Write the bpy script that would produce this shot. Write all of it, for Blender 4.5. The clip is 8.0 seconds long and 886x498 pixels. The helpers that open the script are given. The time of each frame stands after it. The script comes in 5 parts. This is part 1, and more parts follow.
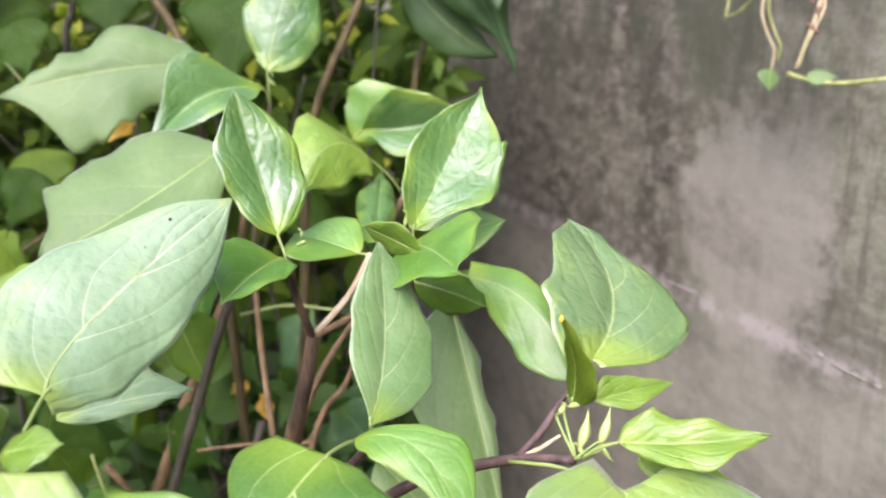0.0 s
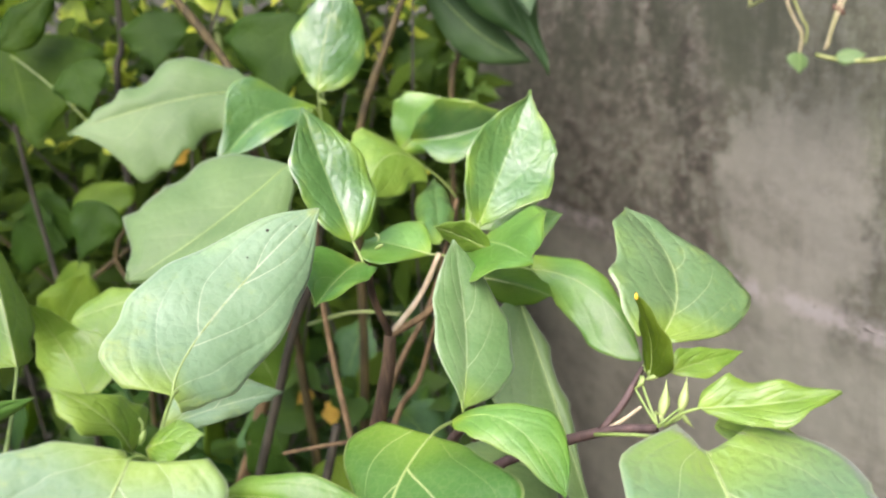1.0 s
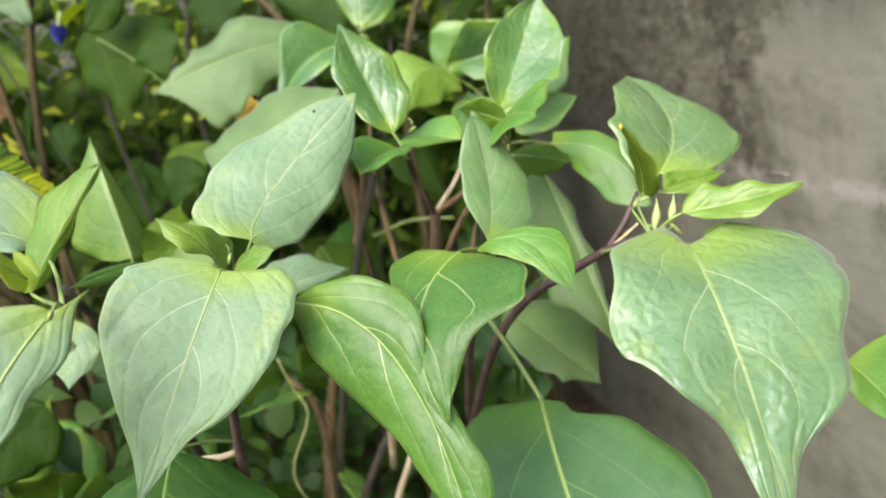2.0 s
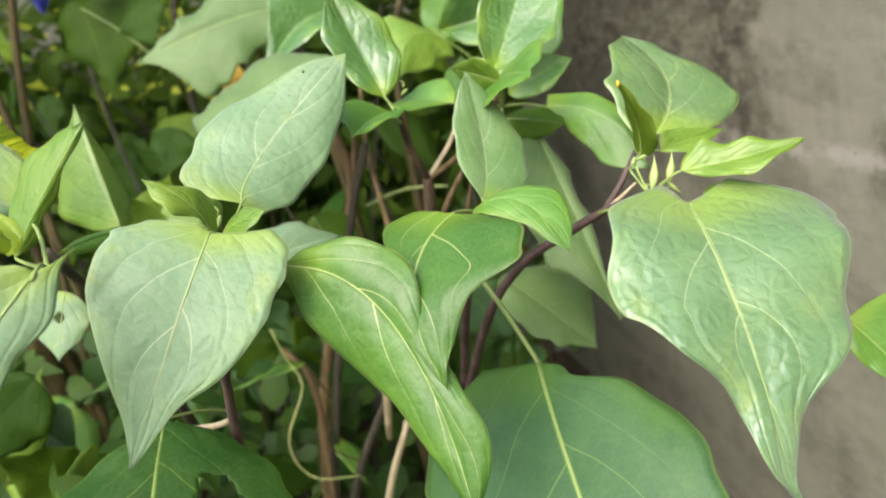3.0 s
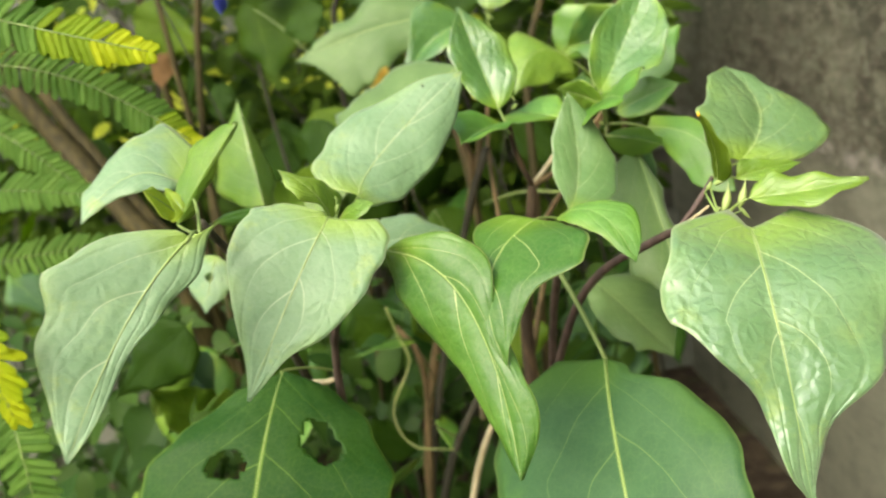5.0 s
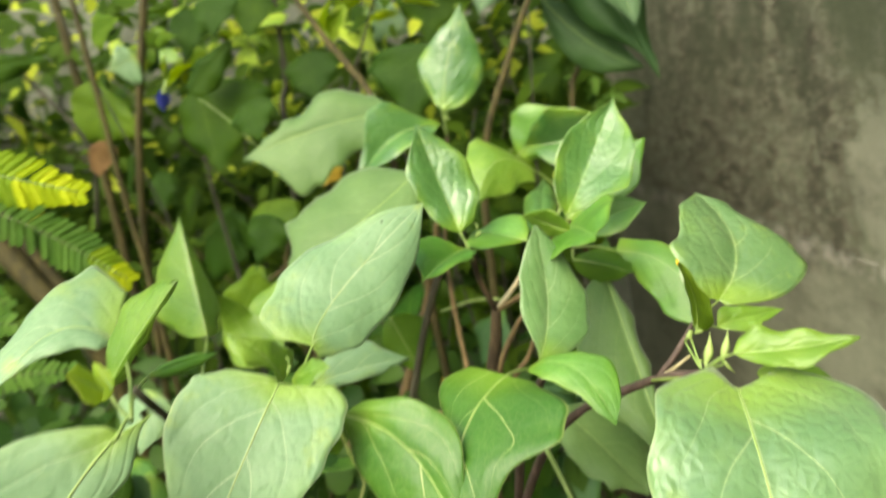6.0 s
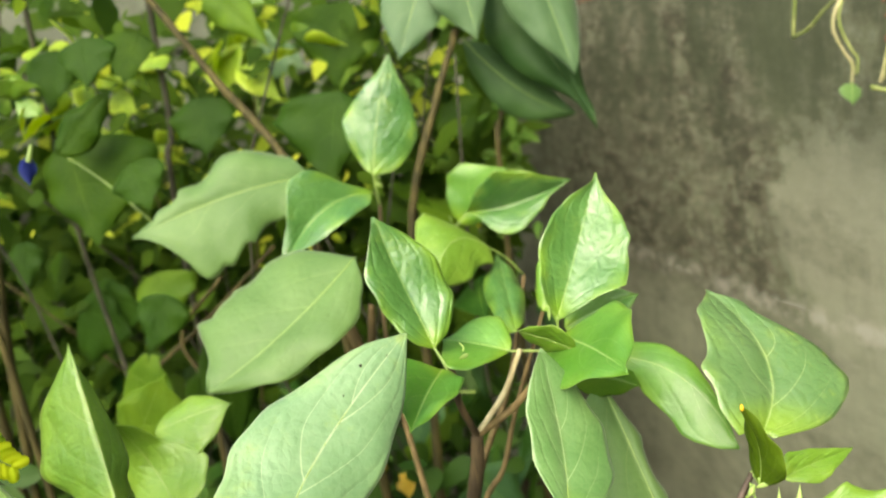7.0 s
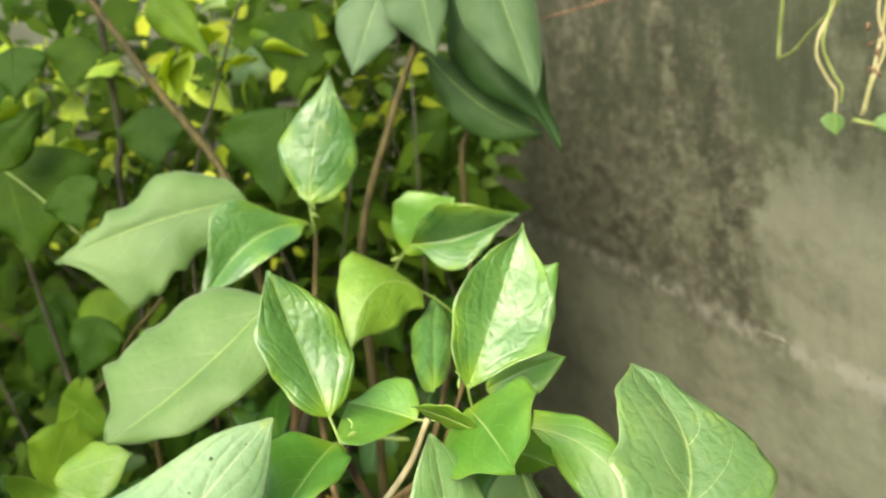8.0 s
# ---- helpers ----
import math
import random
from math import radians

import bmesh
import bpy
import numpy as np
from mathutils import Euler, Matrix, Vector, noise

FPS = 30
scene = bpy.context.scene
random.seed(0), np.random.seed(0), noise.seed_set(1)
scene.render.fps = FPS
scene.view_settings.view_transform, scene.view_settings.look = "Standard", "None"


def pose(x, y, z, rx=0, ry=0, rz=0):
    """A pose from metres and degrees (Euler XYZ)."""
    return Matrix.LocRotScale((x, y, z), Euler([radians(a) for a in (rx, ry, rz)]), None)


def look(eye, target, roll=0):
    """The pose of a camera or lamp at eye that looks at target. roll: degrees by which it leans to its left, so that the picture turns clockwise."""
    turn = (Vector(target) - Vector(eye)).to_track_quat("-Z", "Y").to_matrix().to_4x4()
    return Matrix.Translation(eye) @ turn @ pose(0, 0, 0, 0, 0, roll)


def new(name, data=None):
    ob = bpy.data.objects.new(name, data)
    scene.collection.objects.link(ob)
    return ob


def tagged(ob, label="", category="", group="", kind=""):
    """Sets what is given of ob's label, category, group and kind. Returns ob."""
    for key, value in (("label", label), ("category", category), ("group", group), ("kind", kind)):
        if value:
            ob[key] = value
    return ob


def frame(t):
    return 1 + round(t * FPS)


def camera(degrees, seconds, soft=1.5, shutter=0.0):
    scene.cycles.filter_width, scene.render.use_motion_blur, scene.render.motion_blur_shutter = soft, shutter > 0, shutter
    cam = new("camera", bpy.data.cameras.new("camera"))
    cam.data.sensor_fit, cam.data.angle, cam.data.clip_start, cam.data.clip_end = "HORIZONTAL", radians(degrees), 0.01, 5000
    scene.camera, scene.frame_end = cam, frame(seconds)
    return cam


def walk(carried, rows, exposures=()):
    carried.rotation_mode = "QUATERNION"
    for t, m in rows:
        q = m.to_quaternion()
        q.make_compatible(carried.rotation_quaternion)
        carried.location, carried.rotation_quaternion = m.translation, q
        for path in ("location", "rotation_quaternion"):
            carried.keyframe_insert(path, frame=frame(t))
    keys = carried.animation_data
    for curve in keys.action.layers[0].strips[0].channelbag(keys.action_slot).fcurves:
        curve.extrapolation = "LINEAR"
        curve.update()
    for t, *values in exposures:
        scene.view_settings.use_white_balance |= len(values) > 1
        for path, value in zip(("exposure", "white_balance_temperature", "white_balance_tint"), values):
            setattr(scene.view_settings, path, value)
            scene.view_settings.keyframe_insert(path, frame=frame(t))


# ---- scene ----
cam = camera(57.1, 8.0, soft=2.0, shutter=0.3)
cam.data.dof.use_dof, cam.data.dof.focus_distance, cam.data.dof.aperture_fstop = True, 0.48, 7.0
PATH = [
    (0, (0.067, -0.018, 1.356), (-0.053, 1.91, 0.838), -0.4),
    (0.5, (0.038, -0.034, 1.361), (-0.07, 1.892, 0.83), -0.9),
    (1, (0.039, -0.056, 1.357), (-0.144, 1.874, 0.866), -4.9),
    (1.5, (0.051, -0.114, 1.316), (-0.207, 1.792, 0.77), -11.0),
    (2, (0.083, -0.17, 1.295), (-0.31, 1.724, 0.785), -12.4),
    (3.5, (0.066, -0.148, 1.281), (-0.314, 1.722, 0.683), -13.2),
    (4, (0.053, -0.129, 1.287), (-0.319, 1.738, 0.675), -12.6),
    (5.5, (0.166, -0.265, 1.314), (-0.658, 1.503, 0.871), -9.4),
    (6, (0.116, -0.168, 1.357), (-0.469, 1.7, 0.948), -9.7),
    (6.5, (0.042, -0.076, 1.413), (-0.311, 1.855, 1.032), -11.1),
    (7, (0.014, -0.04, 1.421), (-0.251, 1.893, 0.982), -10.1),
    (7.5, (0.051, -0.005, 1.457), (-0.223, 1.933, 1.046), -10.5),
    (8, (0.09, 0.034, 1.445), (-0.215, 1.955, 0.982), -8.7),
]
EXPOSURES = [
    (0.0, 1.56, 5600, 38),
    (0.5, 1.47, 5640, 34),
    (1.0, 1.42, 5690, 30),
    (2.0, 1.30, 5770, 21),
    (3.5, 1.28, 5980, 19),
    (4.0, 1.28, 5980, 19),
    (5.5, 1.29, 6550, 3),
    (6.5, 1.30, 6600, -1),
    (7.0, 1.40, 6600, -1),
    (7.5, 1.36, 6600, -1),
    (8.0, 1.38, 6650, 0),
]
walk(cam, [(t, look(eye, target, roll)) for t, eye, target, roll in PATH], EXPOSURES)


# ---- world, sun and exposure ----
world = bpy.data.worlds.new("overcast_sky")
scene.world = world
world.use_nodes = True
wn, wl = world.node_tree.nodes, world.node_tree.links
sky = wn.new("ShaderNodeTexSky")
sky.sky_type, sky.sun_disc = "NISHITA", False
sky.sun_elevation, sky.sun_rotation = radians(46), radians(195)
sky.dust_density, sky.air_density, sky.ozone_density = 7.0, 1.0, 0.6
wn["Background"].inputs["Strength"].default_value = 0.15
wl.new(sky.outputs["Color"], wn["Background"].inputs["Color"])
sun_data = bpy.data.lights.new("sun", "SUN")
sun_data.energy, sun_data.angle, sun_data.color = 0.55, radians(65), (1.0, 0.985, 0.95)
sun = new("sun", sun_data)
sun.matrix_world = look((-0.7, -2.6, 2.8), (0, 0, 0))


# ---- materials ----
def nodes_of(name):
    m = bpy.data.materials.new(name)
    m.use_nodes = True
    return m, m.node_tree.nodes, m.node_tree.links, m.node_tree.nodes["Principled BSDF"]


class Graph:
    """Short hand for the nodes of one material."""

    def __init__(self, name):
        self.m, self.n, self.l, self.bsdf = nodes_of(name)

    def put(self, socket, value):
        if isinstance(value, bpy.types.NodeSocket):
            self.l.new(value, socket)
        else:
            socket.default_value = value

    def math(self, op, a, b=0.0, c=0.0, clamp=False):
        q = self.n.new("ShaderNodeMath")
        q.operation, q.use_clamp = op, clamp
        for k, v in enumerate((a, b, c)):
            self.put(q.inputs[k], v)
        return q.outputs[0]

    def step(self, value, lo, hi, a=0.0, b=1.0):
        q = self.n.new("ShaderNodeMapRange")
        q.interpolation_type = "SMOOTHSTEP"
        for k, v in zip(("Value", "From Min", "From Max", "To Min", "To Max"), (value, lo, hi, a, b)):
            self.put(q.inputs[k], v)
        return q.outputs[0]

    def mix(self, fac, a, b, blend="MIX"):
        q = self.n.new("ShaderNodeMix")
        q.data_type, q.blend_type = "RGBA", blend
        for k, v in ((0, fac), (6, a), (7, b)):
            self.put(q.inputs[k], (*v, 1) if isinstance(v, tuple) else v)
        return q.outputs[2]

    def noise(self, vector, scale, detail=4.0, rough=0.55):
        q = self.n.new("ShaderNodeTexNoise")
        self.put(q.inputs["Vector"], vector)
        for k, v in (("Scale", scale), ("Detail", detail), ("Roughness", rough)):
            q.inputs[k].default_value = v
        return q.outputs["Fac"]

    def coord(self, which="Object"):
        return self.n.new("ShaderNodeTexCoord").outputs[which]

    def scaled(self, vector, sx, sy, sz, loc=(0, 0, 0)):
        q = self.n.new("ShaderNodeMapping")
        self.put(q.inputs["Vector"], vector)
        q.inputs["Scale"].default_value, q.inputs["Location"].default_value = (sx, sy, sz), loc
        return q.outputs[0]

    def bump(self, height, distance, strength=1.0):
        q = self.n.new("ShaderNodeBump")
        self.put(q.inputs["Height"], height)
        q.inputs["Distance"].default_value, q.inputs["Strength"].default_value = distance, strength
        self.l.new(q.outputs[0], self.bsdf.inputs["Normal"])
        return q.outputs[0]

    def finish(self, color, rough, spec=0.5):
        self.put(self.bsdf.inputs["Base Color"], color)
        self.put(self.bsdf.inputs["Roughness"], rough)
        self.bsdf.inputs["Specular IOR Level"].default_value = spec
        return self.m


def leaf_material(name, deep, light, vein, rough=0.36, through_light=0.2, base_tint=None, veins=3.2, spec=0.7, spots=0.0, coat=0.0, relief=0.35, edge_tint=0.45, pucker=0.2, show=0.36, bloom=0.0):
    """A leaf blade: veins along its own u (base to tip) and v (edge to edge), mottling, light passing through.
    relief: the fine bumps; pucker: how the blade swells between its veins; show: how clearly the side veins stand out; bloom: its soft waxy down."""
    g = Graph(name)
    uv = g.n.new("ShaderNodeUVMap").outputs[0]
    sep = g.n.new("ShaderNodeSeparateXYZ")
    g.l.new(uv, sep.inputs[0])
    u, v = sep.outputs[0], sep.outputs[1]
    obj = g.coord("Object")
    rnd = g.n.new("ShaderNodeObjectInfo").outputs["Random"]
    a = g.math("ABSOLUTE", g.math("MULTIPLY_ADD", v, 2.0, -1.0))
    wob = g.noise(obj, 14.0, 1.0)
    # side veins leave the midrib low down and bow towards the tip
    run = g.math("MULTIPLY_ADD", g.math("POWER", a, 2.2), 0.42, g.math("MULTIPLY", a, 0.34))
    phase = g.math("MULTIPLY", g.math("SUBTRACT", u, run), veins)
    phase = g.math("ADD", phase, g.math("MULTIPLY_ADD", wob, 0.55, g.math("MULTIPLY", g.math("GREATER_THAN", v, 0.5), 0.20)))
    phase = g.math("ADD", phase, g.math("MULTIPLY", rnd, 0.8))
    tri = g.math("MULTIPLY", g.math("ABSOLUTE", g.math("SUBTRACT", g.math("FRACT", phase), 0.5)), 2.0)
    side = g.math("MULTIPLY", g.step(tri, g.math("MULTIPLY_ADD", a, 0.026, 0.962), g.math("MULTIPLY_ADD", a, 0.012, 0.984)), g.step(a, 0.50, 0.95, 1.0, 0.0))
    # the mesh of small veins between them
    bent = g.n.new("ShaderNodeVectorMath")
    bent.operation = "MULTIPLY_ADD"
    g.l.new(g.n.new("ShaderNodeTexNoise").outputs["Color"], bent.inputs[0])
    bent.inputs[1].default_value = (0.012, 0.012, 0.012)
    g.l.new(obj, bent.inputs[2])
    mesh = g.n.new("ShaderNodeTexVoronoi")
    mesh.feature = "DISTANCE_TO_EDGE"
    mesh.inputs["Scale"].default_value, mesh.inputs["Randomness"].default_value = 100.0, 1.0
    g.l.new(bent.outputs[0], mesh.inputs["Vector"])
    rungs = g.step(mesh.outputs["Distance"], 0.0, 0.055, 1.0, 0.0)
    net = g.n.new("ShaderNodeTexVoronoi")
    net.feature = "DISTANCE_TO_EDGE"
    net.inputs["Scale"].default_value = 210.0
    g.l.new(obj, net.inputs["Vector"])
    fine = g.step(net.outputs["Distance"], 0.0, 0.07, 1.0, 0.0)
    mid = g.step(a, 0.006, 0.026, 1.0, 0.0)
    big = g.noise(obj, 20.0, 4.0)
    tone = g.math("MULTIPLY_ADD", rnd, 0.40, g.step(big, 0.3, 0.72, -0.1, 0.70), clamp=True)
    color = g.mix(tone, deep, light)
    color = g.mix(g.step(g.noise(obj, 75.0, 4.0, 0.65), 0.38, 0.66, 0.30, 0.0), color, deep)
    if base_tint:
        color = g.mix(g.step(g.math("ADD", u, g.math("MULTIPLY", a, 0.10)), 0.04, 0.27, 0.88, 0.0), color, base_tint)
        color = g.mix(g.math("MULTIPLY", g.step(a, 0.55, 1.0, 0.0, edge_tint), g.step(big, 0.40, 0.62)), color, base_tint)
    if spots:
        # yellowing that gathers in a few places towards the rim and the tip
        where = g.math("MULTIPLY", g.step(g.noise(obj, 34.0, 5.0, 0.7), 0.52, 0.72), g.step(g.math("MAXIMUM", a, u), 0.45, 0.85, 0.25, 1.0))
        color = g.mix(g.math("MULTIPLY", where, spots), color, (0.34, 0.45, 0.07))
    color = g.mix(g.math("MULTIPLY", fine, 0.06), color, vein)
    color = g.mix(g.math("MULTIPLY", rungs, 0.035), color, vein)
    color = g.mix(g.math("MULTIPLY", side, show), color, vein)
    color = g.mix(g.math("MULTIPLY", mid, 0.6), color, vein)
    rim = g.math("MULTIPLY", g.step(a, 0.970, 0.990), g.step(u, 0.0, 0.04))
    color = g.mix(g.math("MULTIPLY", rim, 0.3), color, vein)
    swell = g.math("ADD", g.step(g.math("SUBTRACT", 1.0, tri), 0.0, 0.45, 0.0, 0.8), g.step(mesh.outputs["Distance"], 0.0, 0.38, 0.0, 0.9))
    swell = g.math("ADD", swell, g.math("MULTIPLY", g.noise(obj, 48.0, 2.0, 0.5), 1.6))
    fine_up = g.math("ADD", g.step(net.outputs["Distance"], 0.0, 0.22, 0.0, 0.10), g.math("MULTIPLY", g.noise(obj, 150.0, 3.0, 0.6), 0.45))
    nrm = g.bump(g.math("ADD", g.math("MULTIPLY", swell, pucker), g.math("MULTIPLY", fine_up, relief)), 0.0010, 0.8)
    g.put(g.bsdf.inputs["Coat Weight"], g.step(g.noise(obj, 38.0, 4.0, 0.6), 0.34, 0.64, coat * 0.15, coat))
    g.bsdf.inputs["Coat Roughness"].default_value = 0.19
    g.l.new(nrm, g.bsdf.inputs["Coat Normal"])
    g.bsdf.inputs["Sheen Weight"].default_value, g.bsdf.inputs["Sheen Roughness"].default_value = bloom, 0.5
    g.finish(color, g.math("MULTIPLY_ADD", g.noise(obj, 60.0, 5.0, 0.65), 0.22, rough - 0.10), spec)
    tr = g.n.new("ShaderNodeBsdfTranslucent")
    g.l.new(g.mix(0.55, color, tuple(min(1.0, c * k) for c, k in zip(light, (1.5, 1.35, 0.5)))), tr.inputs["Color"])
    g.l.new(nrm, tr.inputs["Normal"])
    mx = g.n.new("ShaderNodeMixShader")
    mx.inputs[0].default_value = through_light
    g.l.new(g.bsdf.outputs[0], mx.inputs[1])
    g.l.new(tr.outputs[0], mx.inputs[2])
    g.l.new(mx.outputs[0], g.n["Material Output"].inputs["Surface"])
    return g.m


def cloud_leaf_material(name, deep, light, rough=0.45, through_light=0.4):
    """Leaves joined in one mesh: every leaf has its own tone."""
    g = Graph(name)
    isl = g.n.new("ShaderNodeNewGeometry").outputs["Random Per Island"]
    rnd = g.n.new("ShaderNodeObjectInfo").outputs["Random"]
    mixed = g.math("FRACT", g.math("ADD", isl, rnd))
    obj = g.coord("Object")
    color = g.mix(mixed, deep, light)
    color = g.mix(g.step(g.noise(obj, 40.0), 0.45, 0.7, 0.0, 0.35), color, light)
    g.bump(g.noise(obj, 140.0), 0.0015, 0.7)
    g.finish(color, rough, 0.18)
    tr = g.n.new("ShaderNodeBsdfTranslucent")
    g.l.new(g.mix(0.5, color, light), tr.inputs["Color"])
    mx = g.n.new("ShaderNodeMixShader")
    mx.inputs[0].default_value = through_light
    g.l.new(g.bsdf.outputs[0], mx.inputs[1])
    g.l.new(tr.outputs[0], mx.inputs[2])
    g.l.new(mx.outputs[0], g.n["Material Output"].inputs["Surface"])
    return g.m


def bark_material(name, dark, light, rough=0.75, grain=90.0):
    g = Graph(name)
    obj = g.coord("Object")
    long_grain = g.noise(g.scaled(obj, 1, 1, 0.18), grain, 5.0, 0.6)
    patch = g.noise(obj, 25.0, 3.0)
    color = g.mix(g.step(long_grain, 0.35, 0.7), dark, light)
    color = g.mix(g.step(patch, 0.5, 0.75, 0.0, 0.5), color, tuple(c * 0.6 for c in dark))
    g.bump(long_grain, 0.0012, 0.8)
    return g.finish(color, rough, 0.3)


MID = leaf_material("leaf_green", (0.065, 0.198, 0.012), (0.135, 0.305, 0.033), (0.38, 0.50, 0.18), 0.44, base_tint=(0.19, 0.325, 0.01), coat=0.15)
GLOSS = leaf_material("leaf_glossy", (0.046, 0.146, 0.023), (0.101, 0.230, 0.050), (0.30, 0.44, 0.14), 0.42, base_tint=(0.19, 0.33, 0.01), spec=0.6, spots=0.45, coat=1.0, relief=0.45, edge_tint=0.7, pucker=0.45)
MOTTLED = leaf_material("leaf_mottled", (0.103, 0.206, 0.064), (0.183, 0.306, 0.123), (0.46, 0.56, 0.24), 0.42, base_tint=(0.22, 0.36, 0.02), spec=0.8, spots=0.8, relief=0.5, coat=0.6, edge_tint=0.5, pucker=0.5, show=0.58)
PALE = leaf_material("leaf_pale", (0.139, 0.270, 0.108), (0.218, 0.363, 0.178), (0.56, 0.64, 0.39), 0.52, base_tint=(0.23, 0.37, 0.025), spec=0.8, spots=0.6, relief=0.6, edge_tint=0.26, pucker=0.34, bloom=0.2, show=0.58)
SOFT = leaf_material("leaf_soft", (0.077, 0.190, 0.040), (0.141, 0.268, 0.076), (0.50, 0.60, 0.30), 0.46, base_tint=(0.19, 0.325, 0.01), spec=0.8, relief=0.4, coat=0.3, edge_tint=0.12, pucker=0.25, bloom=0.15, show=0.58)
QUILT = leaf_material("leaf_quilted", (0.107, 0.230, 0.081), (0.188, 0.332, 0.143), (0.52, 0.62, 0.30), 0.40, base_tint=(0.20, 0.34, 0.025), spec=0.9, spots=0.5, relief=0.5, coat=0.9, edge_tint=0.22, pucker=0.6, bloom=0.2, show=0.58)
RICH = leaf_material("leaf_rich", (0.039, 0.128, 0.009), (0.083, 0.204, 0.023), (0.52, 0.60, 0.22), 0.44, base_tint=(0.15, 0.28, 0.012), spec=0.45, coat=0.15, edge_tint=0.2, pucker=0.26, veins=2.8, show=0.7)
YOUNG = leaf_material("leaf_young", (0.125, 0.262, 0.016), (0.235, 0.385, 0.040), (0.46, 0.58, 0.20), 0.42, 0.32, base_tint=(0.25, 0.40, 0.035), relief=0.6, coat=0.35, pucker=0.38)
OLIVE = leaf_material("leaf_olive", (0.060, 0.118, 0.004), (0.120, 0.192, 0.008), (0.26, 0.34, 0.04), 0.5, 0.35, spec=0.3, relief=0.4, pucker=0.3)
DARK = leaf_material("leaf_shaded", (0.055, 0.140, 0.006), (0.100, 0.205, 0.010), (0.22, 0.32, 0.05), 0.45, 0.3, spec=0.4)
BROAD = leaf_material("leaf_broad", (0.077, 0.165, 0.027), (0.132, 0.240, 0.053), (0.30, 0.41, 0.12), 0.58, 0.24, veins=4.0, spec=0.7, relief=0.3, pucker=0.18, bloom=0.2)
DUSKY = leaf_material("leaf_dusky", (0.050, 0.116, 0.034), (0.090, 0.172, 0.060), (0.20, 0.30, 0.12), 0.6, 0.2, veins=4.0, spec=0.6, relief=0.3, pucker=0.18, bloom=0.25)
# shadow below the top hanging leaves, put into a darker green
SHADY = leaf_material("leaf_in_shade", (0.026, 0.074, 0.014), (0.052, 0.116, 0.026), (0.12, 0.20, 0.05), 0.6, 0.2, veins=4.0, spec=0.4, relief=0.3, pucker=0.18)
# next two greens are darkened: shade under the upper leaves is in the colour
SHADED_TEAL = leaf_material("leaf_shaded_teal", (0.030, 0.096, 0.026), (0.062, 0.148, 0.048), (0.24, 0.36, 0.08), 0.60, 0.15, base_tint=(0.075, 0.18, 0.012), veins=4.0, spec=0.4, relief=0.25, pucker=0.12)
SHADED_LUSH = leaf_material("leaf_shaded_lush", (0.013, 0.060, 0.004), (0.032, 0.096, 0.008), (0.26, 0.40, 0.06), 0.55, 0.2, veins=4.0, spec=0.2, relief=0.3, pucker=0.15)
# shaded copy of the climber leaf, its shadow put into the green
DEEP = leaf_material("leaf_deep_shade", (0.025, 0.068, 0.005), (0.045, 0.102, 0.008), (0.10, 0.18, 0.03), 0.55, 0.4, spec=0.14, pucker=0.4)
RIB = leaf_material("leaf_rib", (0.22, 0.34, 0.07), (0.33, 0.44, 0.12), (0.5, 0.6, 0.2), 0.45, 0.15)
STALK = leaf_material("green_stalk", (0.16, 0.26, 0.04), (0.27, 0.36, 0.09), (0.4, 0.5, 0.2), 0.5, 0.05)
BUD = leaf_material("pale_bud", (0.30, 0.42, 0.10), (0.46, 0.56, 0.20), (0.55, 0.62, 0.3), 0.5, 0.2)
PURPLE = bark_material("purple_brown_bark", (0.046, 0.033, 0.024), (0.115, 0.081, 0.062), 0.6)
BROWN = bark_material("brown_bark", (0.034, 0.030, 0.008), (0.088, 0.072, 0.020))
TAN = bark_material("tan_bark", (0.092, 0.068, 0.026), (0.205, 0.146, 0.062))
BLACK = bark_material("dark_bark", (0.028, 0.029, 0.016), (0.070, 0.066, 0.040))
DRY = bark_material("dry_stalk", (0.34, 0.30, 0.16), (0.54, 0.49, 0.30))
WOODY = bark_material("woody_stem", (0.034, 0.025, 0.013), (0.125, 0.086, 0.040), 0.8)
VINE = bark_material("pale_vine", (0.30, 0.30, 0.12), (0.50, 0.44, 0.27), 0.6)
# hedge green kept dark: the shade deep among the leaves is in the colour
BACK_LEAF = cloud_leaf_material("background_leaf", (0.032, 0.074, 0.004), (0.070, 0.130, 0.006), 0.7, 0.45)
# sunlight on the far leaves is painted as this bright yellow-green
SUN_LEAF = cloud_leaf_material("sunlit_yellow_green_leaf", (0.18, 0.30, 0.015), (0.66, 0.72, 0.06), 0.5, 0.5)
# dark green carries the shade low between the stems
LOW_LEAF = cloud_leaf_material("undergrowth_leaf", (0.022, 0.068, 0.010), (0.066, 0.134, 0.018))
# climber leaf behind, darkened for shade, then a paler copy painted as back-lit
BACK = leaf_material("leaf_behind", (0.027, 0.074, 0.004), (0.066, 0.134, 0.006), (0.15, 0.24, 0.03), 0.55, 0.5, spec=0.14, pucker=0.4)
BACK_LIT = leaf_material("leaf_behind_lit", (0.080, 0.165, 0.009), (0.190, 0.310, 0.022), (0.28, 0.40, 0.07), 0.5, 0.5, spec=0.2, pucker=0.4)
# yellow-green of young shoots, also painted sunlight on the climber behind
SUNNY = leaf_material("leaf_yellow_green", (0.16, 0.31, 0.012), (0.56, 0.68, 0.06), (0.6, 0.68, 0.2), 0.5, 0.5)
SMALL_LEAF = cloud_leaf_material("small_light_leaf", (0.11, 0.25, 0.03), (0.26, 0.42, 0.08))
VINE_G = bark_material("green_vine", (0.20, 0.26, 0.06), (0.40, 0.44, 0.16), 0.6)
HUSK = bark_material("dry_husk", (0.10, 0.06, 0.035), (0.24, 0.15, 0.09))
